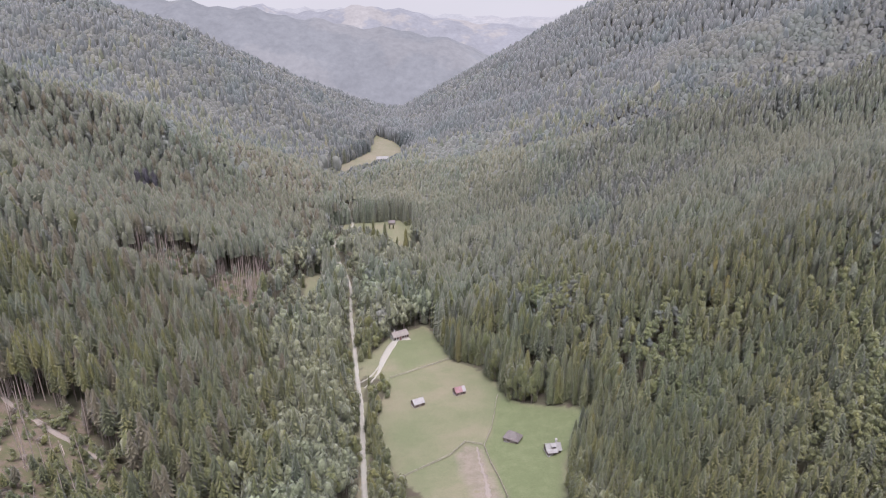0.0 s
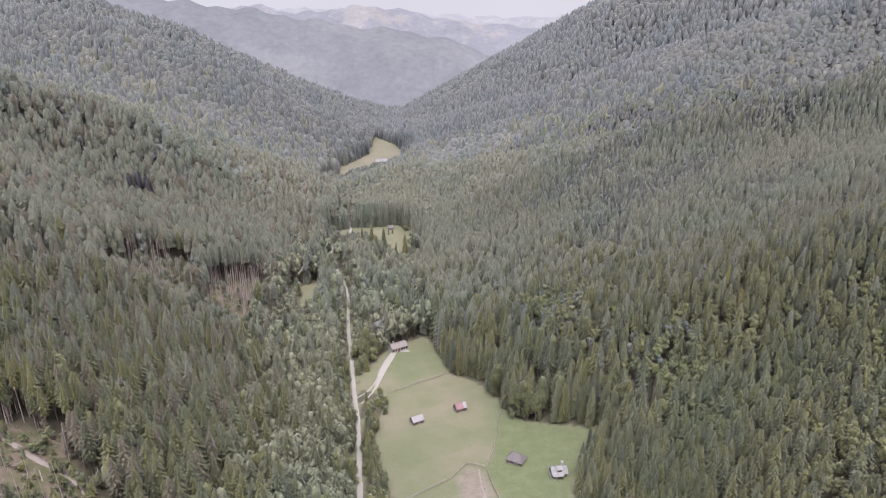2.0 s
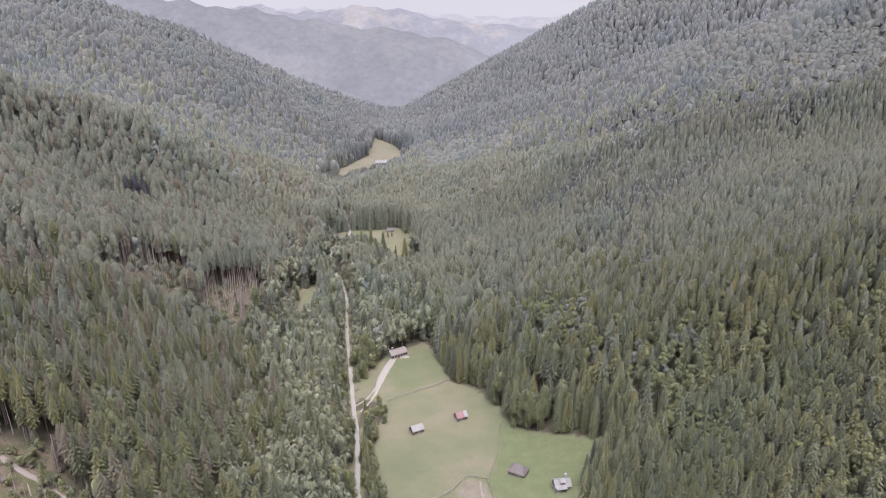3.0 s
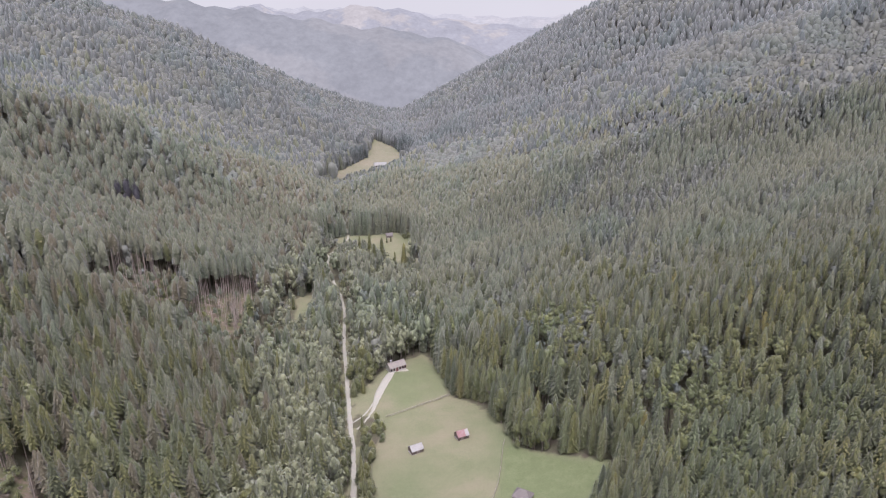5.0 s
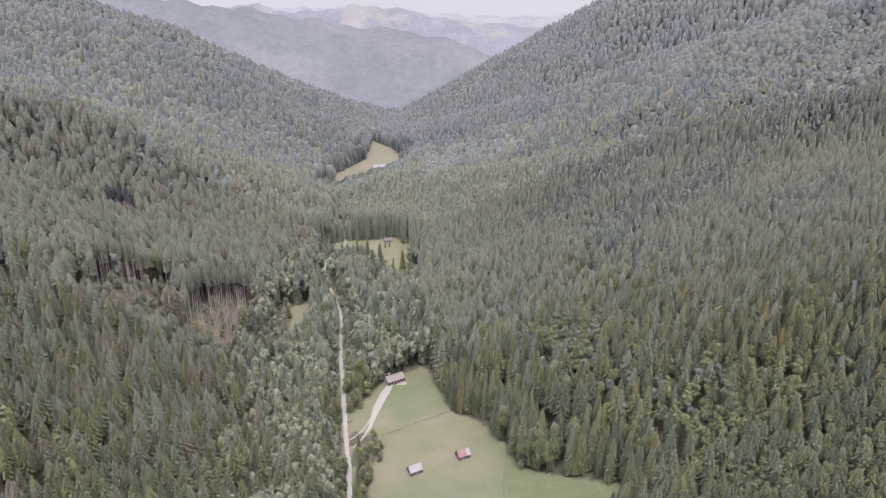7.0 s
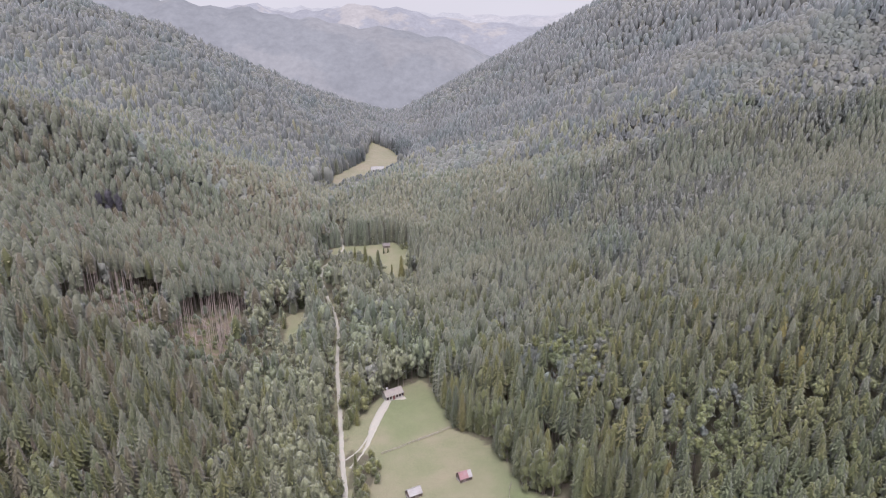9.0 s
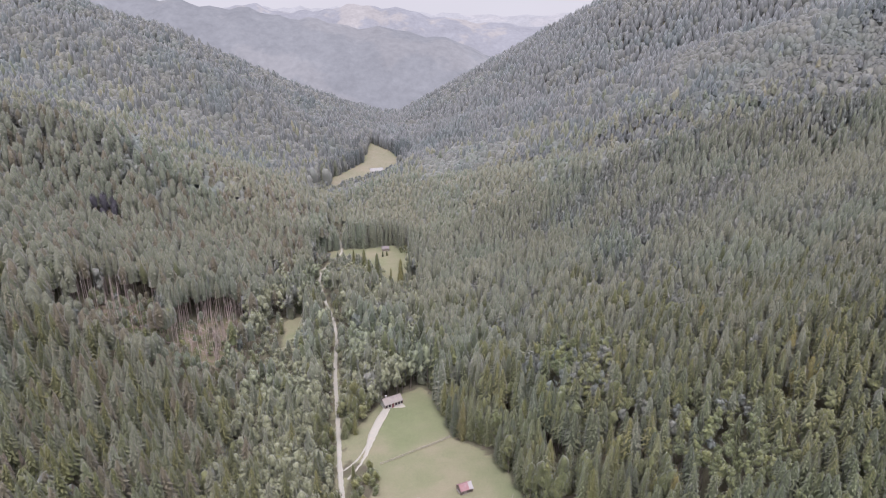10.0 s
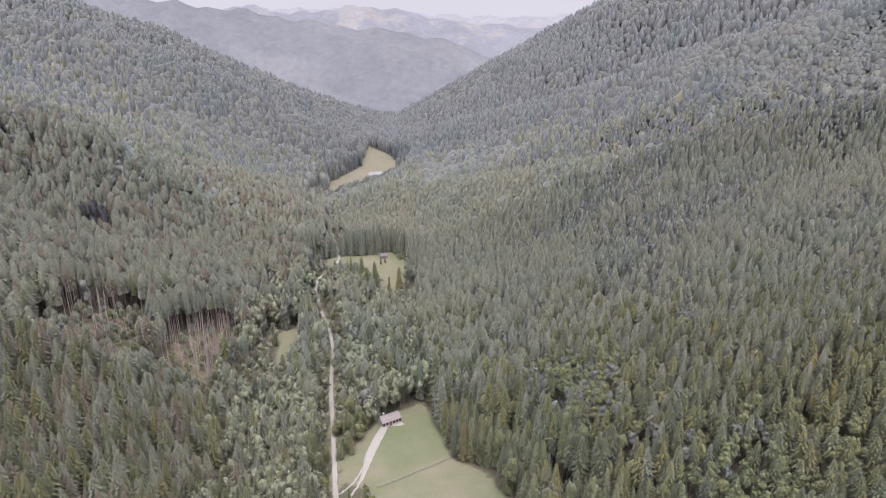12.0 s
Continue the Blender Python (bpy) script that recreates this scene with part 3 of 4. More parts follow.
def plant(name, shapes, place, high, wide, mat, label, category, seed):
    """Many trees of a stand in one mesh: each has its own size, turn, lean and tint."""
    rng = np.random.default_rng(seed)
    kind = rng.integers(0, len(shapes), len(place))
    all_v, all_t, all_c, n = [], [], [], 0
    for k, (v, f, inner) in enumerate(shapes):
        pick = np.flatnonzero(kind == k)
        if not len(pick):
            continue
        turn = rng.uniform(0, math.tau, len(pick))
        c, s = np.cos(turn)[:, None], np.sin(turn)[:, None]
        w, h = wide[pick][:, None], high[pick][:, None]
        out = np.stack([(v[:, 0] * c - v[:, 1] * s) * w, (v[:, 0] * s + v[:, 1] * c) * w, v[:, 2] * h], 2)
        lean = rng.normal(0, 0.02, (len(pick), 1, 2))
        out[:, :, :2] += out[:, :, 2:] * lean
        out += place[pick][:, None, :]
        all_v.append(out.reshape(-1, 3))
        all_t.append((f[None] + (np.arange(len(pick)) * len(v))[:, None, None] + n).reshape(-1, 3))
        spray = np.repeat(rng.normal(0, 0.09, len(v) // 3 + 1), 3)[:len(v)]
        shade = np.clip(rng.beta(1.3, 1.5, len(pick))[:, None] + spray[None], 0.03, 0.99)
        # the inner crown is tinted darker: shade among the boughs put into colour
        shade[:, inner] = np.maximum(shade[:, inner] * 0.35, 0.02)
        all_c.append(shade.ravel())
        n += len(pick) * len(v)
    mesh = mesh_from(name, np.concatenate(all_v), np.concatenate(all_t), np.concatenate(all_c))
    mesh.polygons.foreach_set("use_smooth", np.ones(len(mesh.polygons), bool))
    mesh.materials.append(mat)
    return tagged(new(name, mesh), label, category, kind="stuff")


def lattice(rng, y0, y1, gap):
    """Uneven places about gap metres apart over the wooded flanks between two distances."""
    far = 1.25 * y1 + 100
    loose = 0.34 if gap < 4.2 else 0.28
    gx, gy = np.meshgrid(np.arange(-far, far, gap), np.arange(-far, far, gap * 0.87))
    gx[1::2] += gap / 2
    u, v = gx.ravel() + rng.normal(0, gap * loose, gx.size), gy.ravel() + rng.normal(0, gap * loose, gx.size)
    x, y = 0.86 * u - 0.51 * v, 0.51 * u + 0.86 * v
    keep = (np.abs(x) < 0.66 * np.maximum(y, 60) + 50) & (y >= y0) & (y < y1)
    return x[keep], y[keep]


def patchy(x, y, scale, shift):
    return (np.sin(x / scale + shift) * np.sin(y / (scale * 1.3) + 2.1 * shift) + np.sin((x + y) / (scale * 0.7) + shift * 3.3) * 0.6 + np.sin((x - 1.7 * y) / (scale * 0.45) + shift) * 0.4)


def broad_share(x, y):
    """How many of the trees are broad-leaved: most along the stream and on some spurs, few in the spruce stands."""
    dl, dr = np.maximum(left_foot(y) - x, 0), np.maximum(x - right_foot(y), 0)
    streamside = bump(np.minimum(dl, 60), 0, 16) * (x < right_foot(y) - 12)
    share = 0.07 + (0.72 - 0.06 * (y > 345)) * streamside * np.clip((700 - y) / 200, 0.4, 1)
    share = share + 0.65 * bump(y + 0.55 * dl, 665, 55) * np.clip((dl - 60) / 60, 0, 1)
    share = share + 0.62 * np.clip((y - 700) / 120, 0, 1) * (dl > 10)
    share = share + (0.12 + 0.12 * (y < 335)) * (dr > 30) + 0.75 * np.clip(patchy(x, y, 55, 1.7) - 0.05, 0, 1) * (dr > 20) + 0.4 * np.clip(patchy(x, y, 24, 0.3) - 0.7, 0, 1)
    share = share + 0.45 * bump(y + 0.45 * dr, 655, 40) * (dr > 90) + 0.35 * bump(y + 0.45 * dr, 890, 60) * (dr > 30)
    share = share + 0.5 * bump(x, 98, 22) * bump(y, 380, 40) + 0.9 * bump(x, 40, 11) * bump(y, 259, 9)
    return np.clip(share, 0, 0.92)


EDGES = (((-165.4, 202.9), (-153.3, 211.7), (-141.6, 213.9), (-131, 217.3), (-124.6, 211.6)), ((-187.8, 379.2), (-177.3, 401), (-160.6, 417.8), (-151.5, 408.3)), ((-145.4, 389), (-141.5, 401.4), (-125.1, 437), (-113.2, 432)), ((-127.9, 243.6), (-122.8, 242.5), (-118.8, 243.7)))


def open_ground(x, y):
    """Where no forest tree stands."""
    clear = off_line(x, y, ROAD) < np.where(y < 390, 2.2, np.where((y > 444) & (y < 476), 2.0, 1.3))
    clear |= (y > 160) & (y < 207) & (x > -13) & (x < 16)
    clear |= (np.hypot(x + 38, y - 298) < 6) | (off_line(x, y, LANE) < 6)
    for poly in (MEADOW, MID_MEADOW, FAR_MEADOW, GLADE):
        clear |= inside(x, y, poly)
    for line in EDGES:
        clear |= off_line(x, y, line) < 2.6
    clear |= np.hypot((x + 219) / 1.6, (y - 489) / 1.6) < 6.5
    return clear


def thinned(x, y):
    """Share of the trees left standing: few on the felled slopes, some removed before the glade and road for the
    camera's view.
    """
    share = np.ones(len(x))
    for poly, left in ((CLEARING_A, 0.10), (CLEARING_B, 0.40), (CLEARING_C, 0.10), (YOUNG_A, 0.6), (SIGHTLINE_G, 0.75), (SIGHTLINE_H, 0.9)):
        share = np.where(inside(x, y, poly), left, share)
    return share


YOUNG_A = ((-142.9, 142.9), (-106.4, 142.4), (-94.8, 172.1), (-109.7, 195.8), (-121.6, 184.9))
YOUNG_B = ((-184.9, 362.6), (-178.8, 338.9), (-136.9, 342.4), (-136.3, 374.7), (-152.6, 367.1), (-173.8, 370.5))
YOUNG_C = ((-136.2, 365.9), (-133.1, 335.2), (-105.8, 337.7), (-100.6, 392.4), (-111.8, 371.4))
# next five zones: trees kept low so the camera sees past them
SIGHTLINE_D = ((-100, 562), (-92, 510), (-66, 472), (-20, 457), (-12, 500), (-30, 515), (-45, 545), (-70, 562))
SIGHTLINE_E = ((-145, 790), (-135, 690), (-85, 695), (-62, 780), (-35, 885), (-58, 925), (-85, 870), (-105, 830), (-122, 812))
SIGHTLINE_G = ((-106, 440), (-99, 358), (-73, 358), (-78, 420), (-84, 440))
SIGHTLINE_H = ((-86, 492), (-64, 452), (-50, 404), (-66, 404), (-79, 445), (-94, 482))
SIGHTLINE_I = ((-96, 598), (-76, 598), (-74, 560), (-92, 560))
YOUNG_F = ((-36.6, 137.3), (-1.8, 133.5), (-7.5, 191.2), (-23.3, 224.8), (-27.7, 255.6), (-26, 290), (-36.2, 291.5), (-33.2, 226.5))


def road_in_view(y):
    return ((y > 436) & (y < 462)) | ((y > 545) & (y < 612))


def growth_share(x, y):
    """Height of the growth against full-grown forest: lower along the road and below the clearings, and where full
    height would hide open ground from the camera.
    """
    share = np.ones(len(x))
    for poly, low in ((CLEARING_A, 0.3), (CLEARING_B, 0.38), (CLEARING_C, 0.32), (YOUNG_A, 0.35), (YOUNG_B, 0.42), (YOUNG_C, 0.42), (SIGHTLINE_D, 0.3), (SIGHTLINE_E, 0.28), (YOUNG_F, 0.42), (SIGHTLINE_G, 0.38), (SIGHTLINE_H, 0.45), (SIGHTLINE_I, 0.6)):
        share = np.where(inside(x, y, poly), low, share)
    return np.where((off_line(x, y, ROAD) < 7) & (share == 1), np.where((y < 400) | road_in_view(y), 0.6, 0.85), share)


rng = np.random.default_rng(11)
SPRUCE_NEAR = [conifer_shape(rng, 90, 0.42, 6, 0.66, 0.78) for _ in range(9)]
SPRUCE_SLIM = [conifer_shape(rng, 66, 0.48, 5, 0.44, 0.66) for _ in range(9)]
SPRUCE_FRINGE = [conifer_shape(rng, 60, 0.04, 6, 0.7, 0.62) for _ in range(5)]
SPRUCE_MID = [conifer_shape(rng, 38, 0.48, 5, 0.49, 0.68) for _ in range(8)]
SPRUCE_OUTER = [conifer_shape(rng, 15, 0.60, 5, 0.75, 0.7) for _ in range(6)]
SPRUCE_FAR = [dome_shape(rng, 5, 3, True) for _ in range(6)]
SPRUCE_LAST = [dome_shape(rng, 4, 1, True) for _ in range(5)]
BROAD_NEAR = [broadleaf_shape(rng, 7, 126) for _ in range(8)]
BROAD_SLIM = [broadleaf_shape(rng, 5, 80, 0.55, 0.3, False, 0.15) for _ in range(8)]
BROAD_MID = [broadleaf_shape(rng, 5, 45, 0.15, 0.25, True) for _ in range(7)]
BROAD_OUTER = [dome_shape(rng, 6, 16, False) for _ in range(6)]
BROAD_FAR = [dome_shape(rng, 5, 5, False) for _ in range(6)]
BROAD_LAST = [dome_shape(rng, 4, 1, False) for _ in range(5)]

BANDS = (
    ("near", 120, 335, 2.75, SPRUCE_NEAR, BROAD_NEAR),
    ("middle", 335, 560, 3.25, SPRUCE_MID, BROAD_MID),
    ("outer", 560, 730, 4.3, SPRUCE_OUTER, BROAD_OUTER),
    ("far", 730, 1010, 4.6, SPRUCE_FAR, BROAD_FAR),
    ("distant", 1010, 1500, 7.0, SPRUCE_LAST, BROAD_LAST),
    ("behind", -20, 120, 5.2, SPRUCE_MID, BROAD_MID),
)
SINGLE_SPRUCES, SINGLE_BROADS, STEMS = [], [], []
for band, (word, y0, y1, gap, spruces, broads) in enumerate(BANDS):
    rng = np.random.default_rng(100 + band)
    x, y = lattice(rng, y0, y1, gap)
    clear = ~open_ground(x, y) & (rng.uniform(0, 1, len(x)) < thinned(x, y))
    x, y = x[clear], y[clear]
    broad = (rng.uniform(0, 1, len(x)) < broad_share(x, y)) & ~((y > 556) & (y < 640) & (np.abs(x + 60) < 45) & (rng.uniform(0, 1, len(x)) < 1.0))
    west = (x < left_foot(y)) & (y < 620)
    slope = ~west & (x > right_foot(y) + 30) & (band < 2)
    sparse = rng.uniform(0, 1, len(x)) < np.where(west, (0.44, 0.70, 1.0, 1, 1, 0.9)[band], np.where(slope, 1.0, (0.62, 0.72, 1, 1, 1, 1)[band]))
    x, y, broad, west, slope = x[sparse], y[sparse], broad[sparse], west[sparse], slope[sparse]
    keep = ~broad | slope | (rng.uniform(0, 1, len(x)) < (0.8, 0.9, 1.0, 1.0, 1.0, 0.9)[band])
    x, y, broad, west, slope = x[keep], y[keep], broad[keep], west[keep], slope[keep]
    grow = 1 + 0.10 * patchy(x, y, 38, 0.6)
    z = terrain(x, y)
    high = np.where(broad, rng.normal(17.5, 2.0, len(x)) + 3.0 * slope, rng.normal(23.0, 1.7, len(x)) + rng.normal(0, 1.3, len(x)) * west) * grow
    high *= growth_share(x, y) * np.where(broad, (1, 1, 0.9, 0.8, 0.75, 1)[band], (1, 1, 0.96, 0.92, 0.85, 1)[band])
    grown = high / np.sqrt(growth_share(x, y))
    wide = np.where(broad, grown * rng.uniform(0.23, 0.32, len(x)) * np.where(slope, 0.50, 1.0) * (0.74, 0.80, 1.1, 1.1, 1.3, 0.9)[band], grown * rng.uniform(0.092, 0.112, len(x)) * np.where(west, 1.15, np.where(slope, 0.83, 1.05)) + (0.0, 0.2, 0.6, 1.4, 2.4, 0.4)[band])
    place = np.column_stack([x, y, z - 0.3])
    if band == 0:
        junction = np.hypot(x + 30, y - 281) < 6
        broad |= junction
        high = np.where(junction, np.minimum(high, 5), high)
        wide = np.where(junction, 2.4, wide)
        rim = (off_line(x, y, MEADOW, True) < 13) & (y > 170)
        by_edge = np.argsort(off_line(x, y, MEADOW, True))
        firs, leafy = by_edge[(rim & ~broad)[by_edge]][:290], by_edge[(rim & broad)[by_edge]][:170]
        SINGLE_SPRUCES += [(x[i], y[i], high[i] * (0.72 if y[i] > 262 else 0.82), max(wide[i], 2.1)) for i in firs]
        SINGLE_BROADS += [(x[i], y[i], high[i], wide[i]) for i in leafy]
        loose = np.ones(len(x), bool)
        loose[firs] = loose[leafy] = False
        x, y, z, high, wide, place, broad, west, slope = (a[loose] for a in (x, y, z, high, wide, place, broad, west, slope))
    if band < 2:
        STEMS.append(np.column_stack([place, high, wide]))
    # paler, greyer tree colours take over down the valley, painting in the haze
    u = rng.uniform(0, 1, len(x))
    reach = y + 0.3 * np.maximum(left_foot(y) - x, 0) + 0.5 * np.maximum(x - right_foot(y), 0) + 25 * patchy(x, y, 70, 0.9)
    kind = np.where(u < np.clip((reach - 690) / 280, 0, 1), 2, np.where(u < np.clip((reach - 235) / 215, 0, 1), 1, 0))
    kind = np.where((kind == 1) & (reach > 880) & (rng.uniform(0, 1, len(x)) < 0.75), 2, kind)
    streamside = (x > left_foot(y) - 14) & (x < right_foot(y)) & (rng.uniform(0, 1, len(x)) < 0.95)
    kind = np.where(broad, np.where(kind == 2, 4, np.where(streamside & (y < 530), 6, np.where(kind == 1, 7, 3))), kind)
    kind = np.where((kind == 0) & (rng.uniform(0, 1, len(x)) < 0.30 + 0.3 * np.clip(patchy(x, y, 30, 2.2), -1, 1) - 0.1 * west), 8, kind)
    kind = np.where(west & ~broad & (rng.uniform(0, 1, len(x)) < 0.18), 5, kind)
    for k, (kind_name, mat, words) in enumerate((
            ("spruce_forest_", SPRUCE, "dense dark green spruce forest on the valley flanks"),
            ("mountain_spruce_forest_", HAZED_SPRUCE, "dull green spruces on the valley flanks, paled for haze"),
            ("silver_fir_forest_", FAR_HAZED_SPRUCE, "greyish green far spruces on the valley flanks, haze put into their colour"),
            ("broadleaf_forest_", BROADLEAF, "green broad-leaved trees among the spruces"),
            ("beech_forest_", FAR_HAZED_BROADLEAF, "pale green broad-leaved trees far off, haze put into their colour"),
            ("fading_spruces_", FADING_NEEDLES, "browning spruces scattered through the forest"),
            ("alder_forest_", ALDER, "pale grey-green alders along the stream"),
            ("mountain_beech_forest_", HAZED_BROADLEAF, "dull olive broad-leaved trees among the spruces, paled for haze"),
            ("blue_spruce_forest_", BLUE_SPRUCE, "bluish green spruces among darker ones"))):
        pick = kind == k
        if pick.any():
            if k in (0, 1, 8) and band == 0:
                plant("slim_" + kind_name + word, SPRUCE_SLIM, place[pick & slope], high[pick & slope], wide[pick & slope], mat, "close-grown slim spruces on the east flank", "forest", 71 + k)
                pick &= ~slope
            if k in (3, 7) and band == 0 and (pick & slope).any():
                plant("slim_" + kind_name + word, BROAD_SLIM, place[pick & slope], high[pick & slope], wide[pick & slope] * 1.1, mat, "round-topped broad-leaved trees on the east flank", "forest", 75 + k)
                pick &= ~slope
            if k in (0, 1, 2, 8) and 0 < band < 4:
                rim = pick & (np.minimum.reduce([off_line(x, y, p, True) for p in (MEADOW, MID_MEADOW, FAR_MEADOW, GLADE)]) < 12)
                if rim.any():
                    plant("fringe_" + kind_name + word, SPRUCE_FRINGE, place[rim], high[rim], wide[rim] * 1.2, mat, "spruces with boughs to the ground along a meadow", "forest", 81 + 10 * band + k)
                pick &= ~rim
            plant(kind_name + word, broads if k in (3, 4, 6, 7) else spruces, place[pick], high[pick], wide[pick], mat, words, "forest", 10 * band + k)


def build_stems():
    s = np.concatenate(STEMS)
    edge = np.minimum.reduce([off_line(s[:, 0], s[:, 1], p, True) for p in (MEADOW, MID_MEADOW, GLADE, CLEARING_A, CLEARING_B, CLEARING_C)])
    s = s[edge < 22]
    a = np.arange(3) * math.tau / 3
    ring = np.stack([np.cos(a), np.sin(a)], 1)
    r = s[:, 3] * 0.009
    foot = np.concatenate([s[:, None, :2] + ring[None] * r[:, None, None], np.repeat(s[:, None, 2:3], 3, 1)], 2)
    top = np.concatenate([s[:, None, :2] + ring[None] * r[:, None, None] * 0.6, np.repeat(s[:, None, 2:3] + 0.5 * s[:, None, 3:4], 3, 1)], 2)
    verts = np.concatenate([foot, top], 1).reshape(-1, 3)
    f = np.array([(0, 1, 4), (0, 4, 3), (1, 2, 5), (1, 5, 4), (2, 0, 3), (2, 3, 5)])
    mesh = mesh_from("forest_stems", verts, (f[None] + (np.arange(len(s)) * 6)[:, None, None]).reshape(-1, 3))
    mesh.materials.append(BARK)
    tagged(new("forest_stems", mesh), "slim brown stems under the forest canopy", "tree trunks", kind="stuff")


build_stems()


# ---- single trees ----
def mesh_part(name, mesh, mat, parent, label=""):
    mesh.materials.clear()
    mesh.materials.append(mat)
    ob = new(name, mesh)
    ob.parent = parent
    return tagged(ob, label)


def unit_trunk(r, top, limbs=0, seed=0):
    """A tapering stem one unit high, with a root flare and a few limbs."""
    bm, rng = bmesh.new(), random.Random(seed)
    beam(bm, (0, 0, -0.03), (0, 0, 0.05), r * 1.35, r, 7)
    beam(bm, (0, 0, 0.045), (0.02, 0.01, top), r, r * 0.35, 7)
    for k in range(limbs):
        a, z = rng.uniform(0, math.tau), rng.uniform(0.25, 0.6) * top
        beam(bm, (0, 0, z), (0.5 * math.cos(a), 0.5 * math.sin(a), z + 0.22), r * 0.4, r * 0.15, 5)
    return bm


def tree_kind(name, label, category, group, shape, leaf, bark, r, top, limbs=0, seed=0):
    ob = tagged(new(name), label, category, group)
    part("trunk", unit_trunk(r, top, limbs, seed), bark, ob)
    mesh_part("crown", mesh_from("crown", *shape[:2]), leaf, ob)
    return ob


def stand(kinds, places, seed):
    """Copies of the kinds of tree at the places (x, y, height, radius); the first ones take a place as well."""
    rng, used = random.Random(seed), set()
    later = []
    for k, (x, y, high, wide) in enumerate(places):
        m = Matrix.LocRotScale((x, y, height(x, y) - 0.25), Euler((rng.uniform(-0.02, 0.02), rng.uniform(-0.02, 0.02), rng.uniform(0, 6.28))), (wide, wide, high))
        pick = rng.randrange(len(kinds))
        if pick not in used:
            used.add(pick)
            later.append((kinds[pick], m))
        else:
            copy_thing(kinds[pick], m)
    for ob, m in later:
        ob.matrix_basis = m


rng = np.random.default_rng(21)
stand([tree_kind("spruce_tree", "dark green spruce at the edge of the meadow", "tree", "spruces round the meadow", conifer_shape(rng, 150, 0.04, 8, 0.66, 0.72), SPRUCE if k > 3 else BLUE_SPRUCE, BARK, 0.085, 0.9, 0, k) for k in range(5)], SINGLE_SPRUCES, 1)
stand([tree_kind("broadleaf_tree", "leafy grey-green tree beside the meadow and road", "tree", "broad-leaved trees round the meadow", broadleaf_shape(rng, 14, 620, 0.04, 0.10), BROADLEAF, BARK, 0.05, 0.7, 4, k) for k in range(5)], SINGLE_BROADS, 2)

# tall spruces with bare stems along the felled slopes
draw = random.Random(4)
TALL, TALL_FAR = [], []
for line, count in zip(EDGES, (60, 60, 54, 9)):
    for k in range(count):
        t = draw.uniform(0, len(line) - 1.001)
        (x0, y0), (x1, y1) = line[int(t)], line[int(t) + 1]
        x, y = x0 + (x1 - x0) * (t % 1) + draw.uniform(-1, 1), y0 + (y1 - y0) * (t % 1) + draw.uniform(-5, 5)
        (TALL if y < 300 else TALL_FAR).append((x, y, draw.uniform(22, 27), draw.uniform(1.9, 2.7)))
stand([tree_kind("tall_spruce", "tall spruce with a long bare pale stem", "tree", "bare-stemmed spruces beside the clearings", conifer_shape(rng, 70, 0.55, 7, 0.6), SPRUCE, PALE_BARK, 0.085, 0.9, 0, k) for k in range(4)], TALL, 3)
# the farther ones take the needle colour with haze painted in
stand([tree_kind("tall_spruce", "tall spruce with a long bare pale stem, needles paled for haze", "tree", "bare-stemmed spruces beside the clearings", conifer_shape(rng, 70, 0.55, 7, 0.6), HAZED_SPRUCE, PALE_BARK, 0.085, 0.9, 0, k) for k in range(4)], TALL_FAR, 13)

# spruces between the road and the meadow
stand([tree_kind("roadside_spruce", "dark spruce between the gravel road and the meadow", "tree", "spruces beside the road", conifer_shape(rng, 130, 0.03, 8, 0.9), SPRUCE, BARK, 0.085, 0.9, 0, k) for k in range(3)],
      [(-31, 243, 15, 2.2), (-30, 238, 13, 2.0), (-31.5, 249, 14, 2.1), (-28.5, 231, 12, 1.9), (-26.5, 222, 11, 1.9), (-32.5, 255, 11, 1.8), (-24, 212, 12, 2.0), (-22, 203, 11, 1.9), (-39, 318, 11, 1.9), (-36, 287, 7, 1.4)], 9)

# browned spruces beside the felled slope
stand([tree_kind("browned_spruce", "spruce with rust-brown dead needles among green ones", "tree", "browned spruces by the felled slope", conifer_shape(rng, 100, 0.2, 7, 0.7), DEAD_NEEDLES, PALE_BARK, 0.085, 0.9, 0, k) for k in range(2)],
      [(-134.5, 237.9, 19, 2.4), (-131.7, 241.3, 20, 2.3), (-116.5, 239.1, 17, 2.2), (-124.8, 201.5, 15, 2.0), (-111.6, 225.2, 17, 2.2), (-96.9, 211.5, 17, 2.3)], 8)

# a thicket of bare, dark trees on the west flank
DARK_TWIGS = plain("dark_bare_twigs", (0.085, 0.082, 0.086), 0.9, scale=0.9, bump=0.03)
stand([tree_kind("bare_tree", "bare dark tree with dense grey-violet twigs", "tree", "bare dark trees on the west flank", broadleaf_shape(rng, 8, 260, 0.35, 0.3), DARK_TWIGS, BARK, 0.03, 0.8, 5, k) for k in range(2)],
      [(-228, 494, 20, 3.2), (-223, 497, 22, 3.6), (-218, 498, 21, 3.4), (-221, 490, 16, 3.0), (-215, 493, 17, 2.8), (-217, 485, 11, 2.6)], 19)

# yellowing broad-leaved trees on the slopes
YELLOW_LEAVES = foliage("yellowing_leaves", ((0.0, (0.165, 0.150, 0.045)), (1.0, (0.215, 0.180, 0.055))), (0.185, 0.165, 0.05))
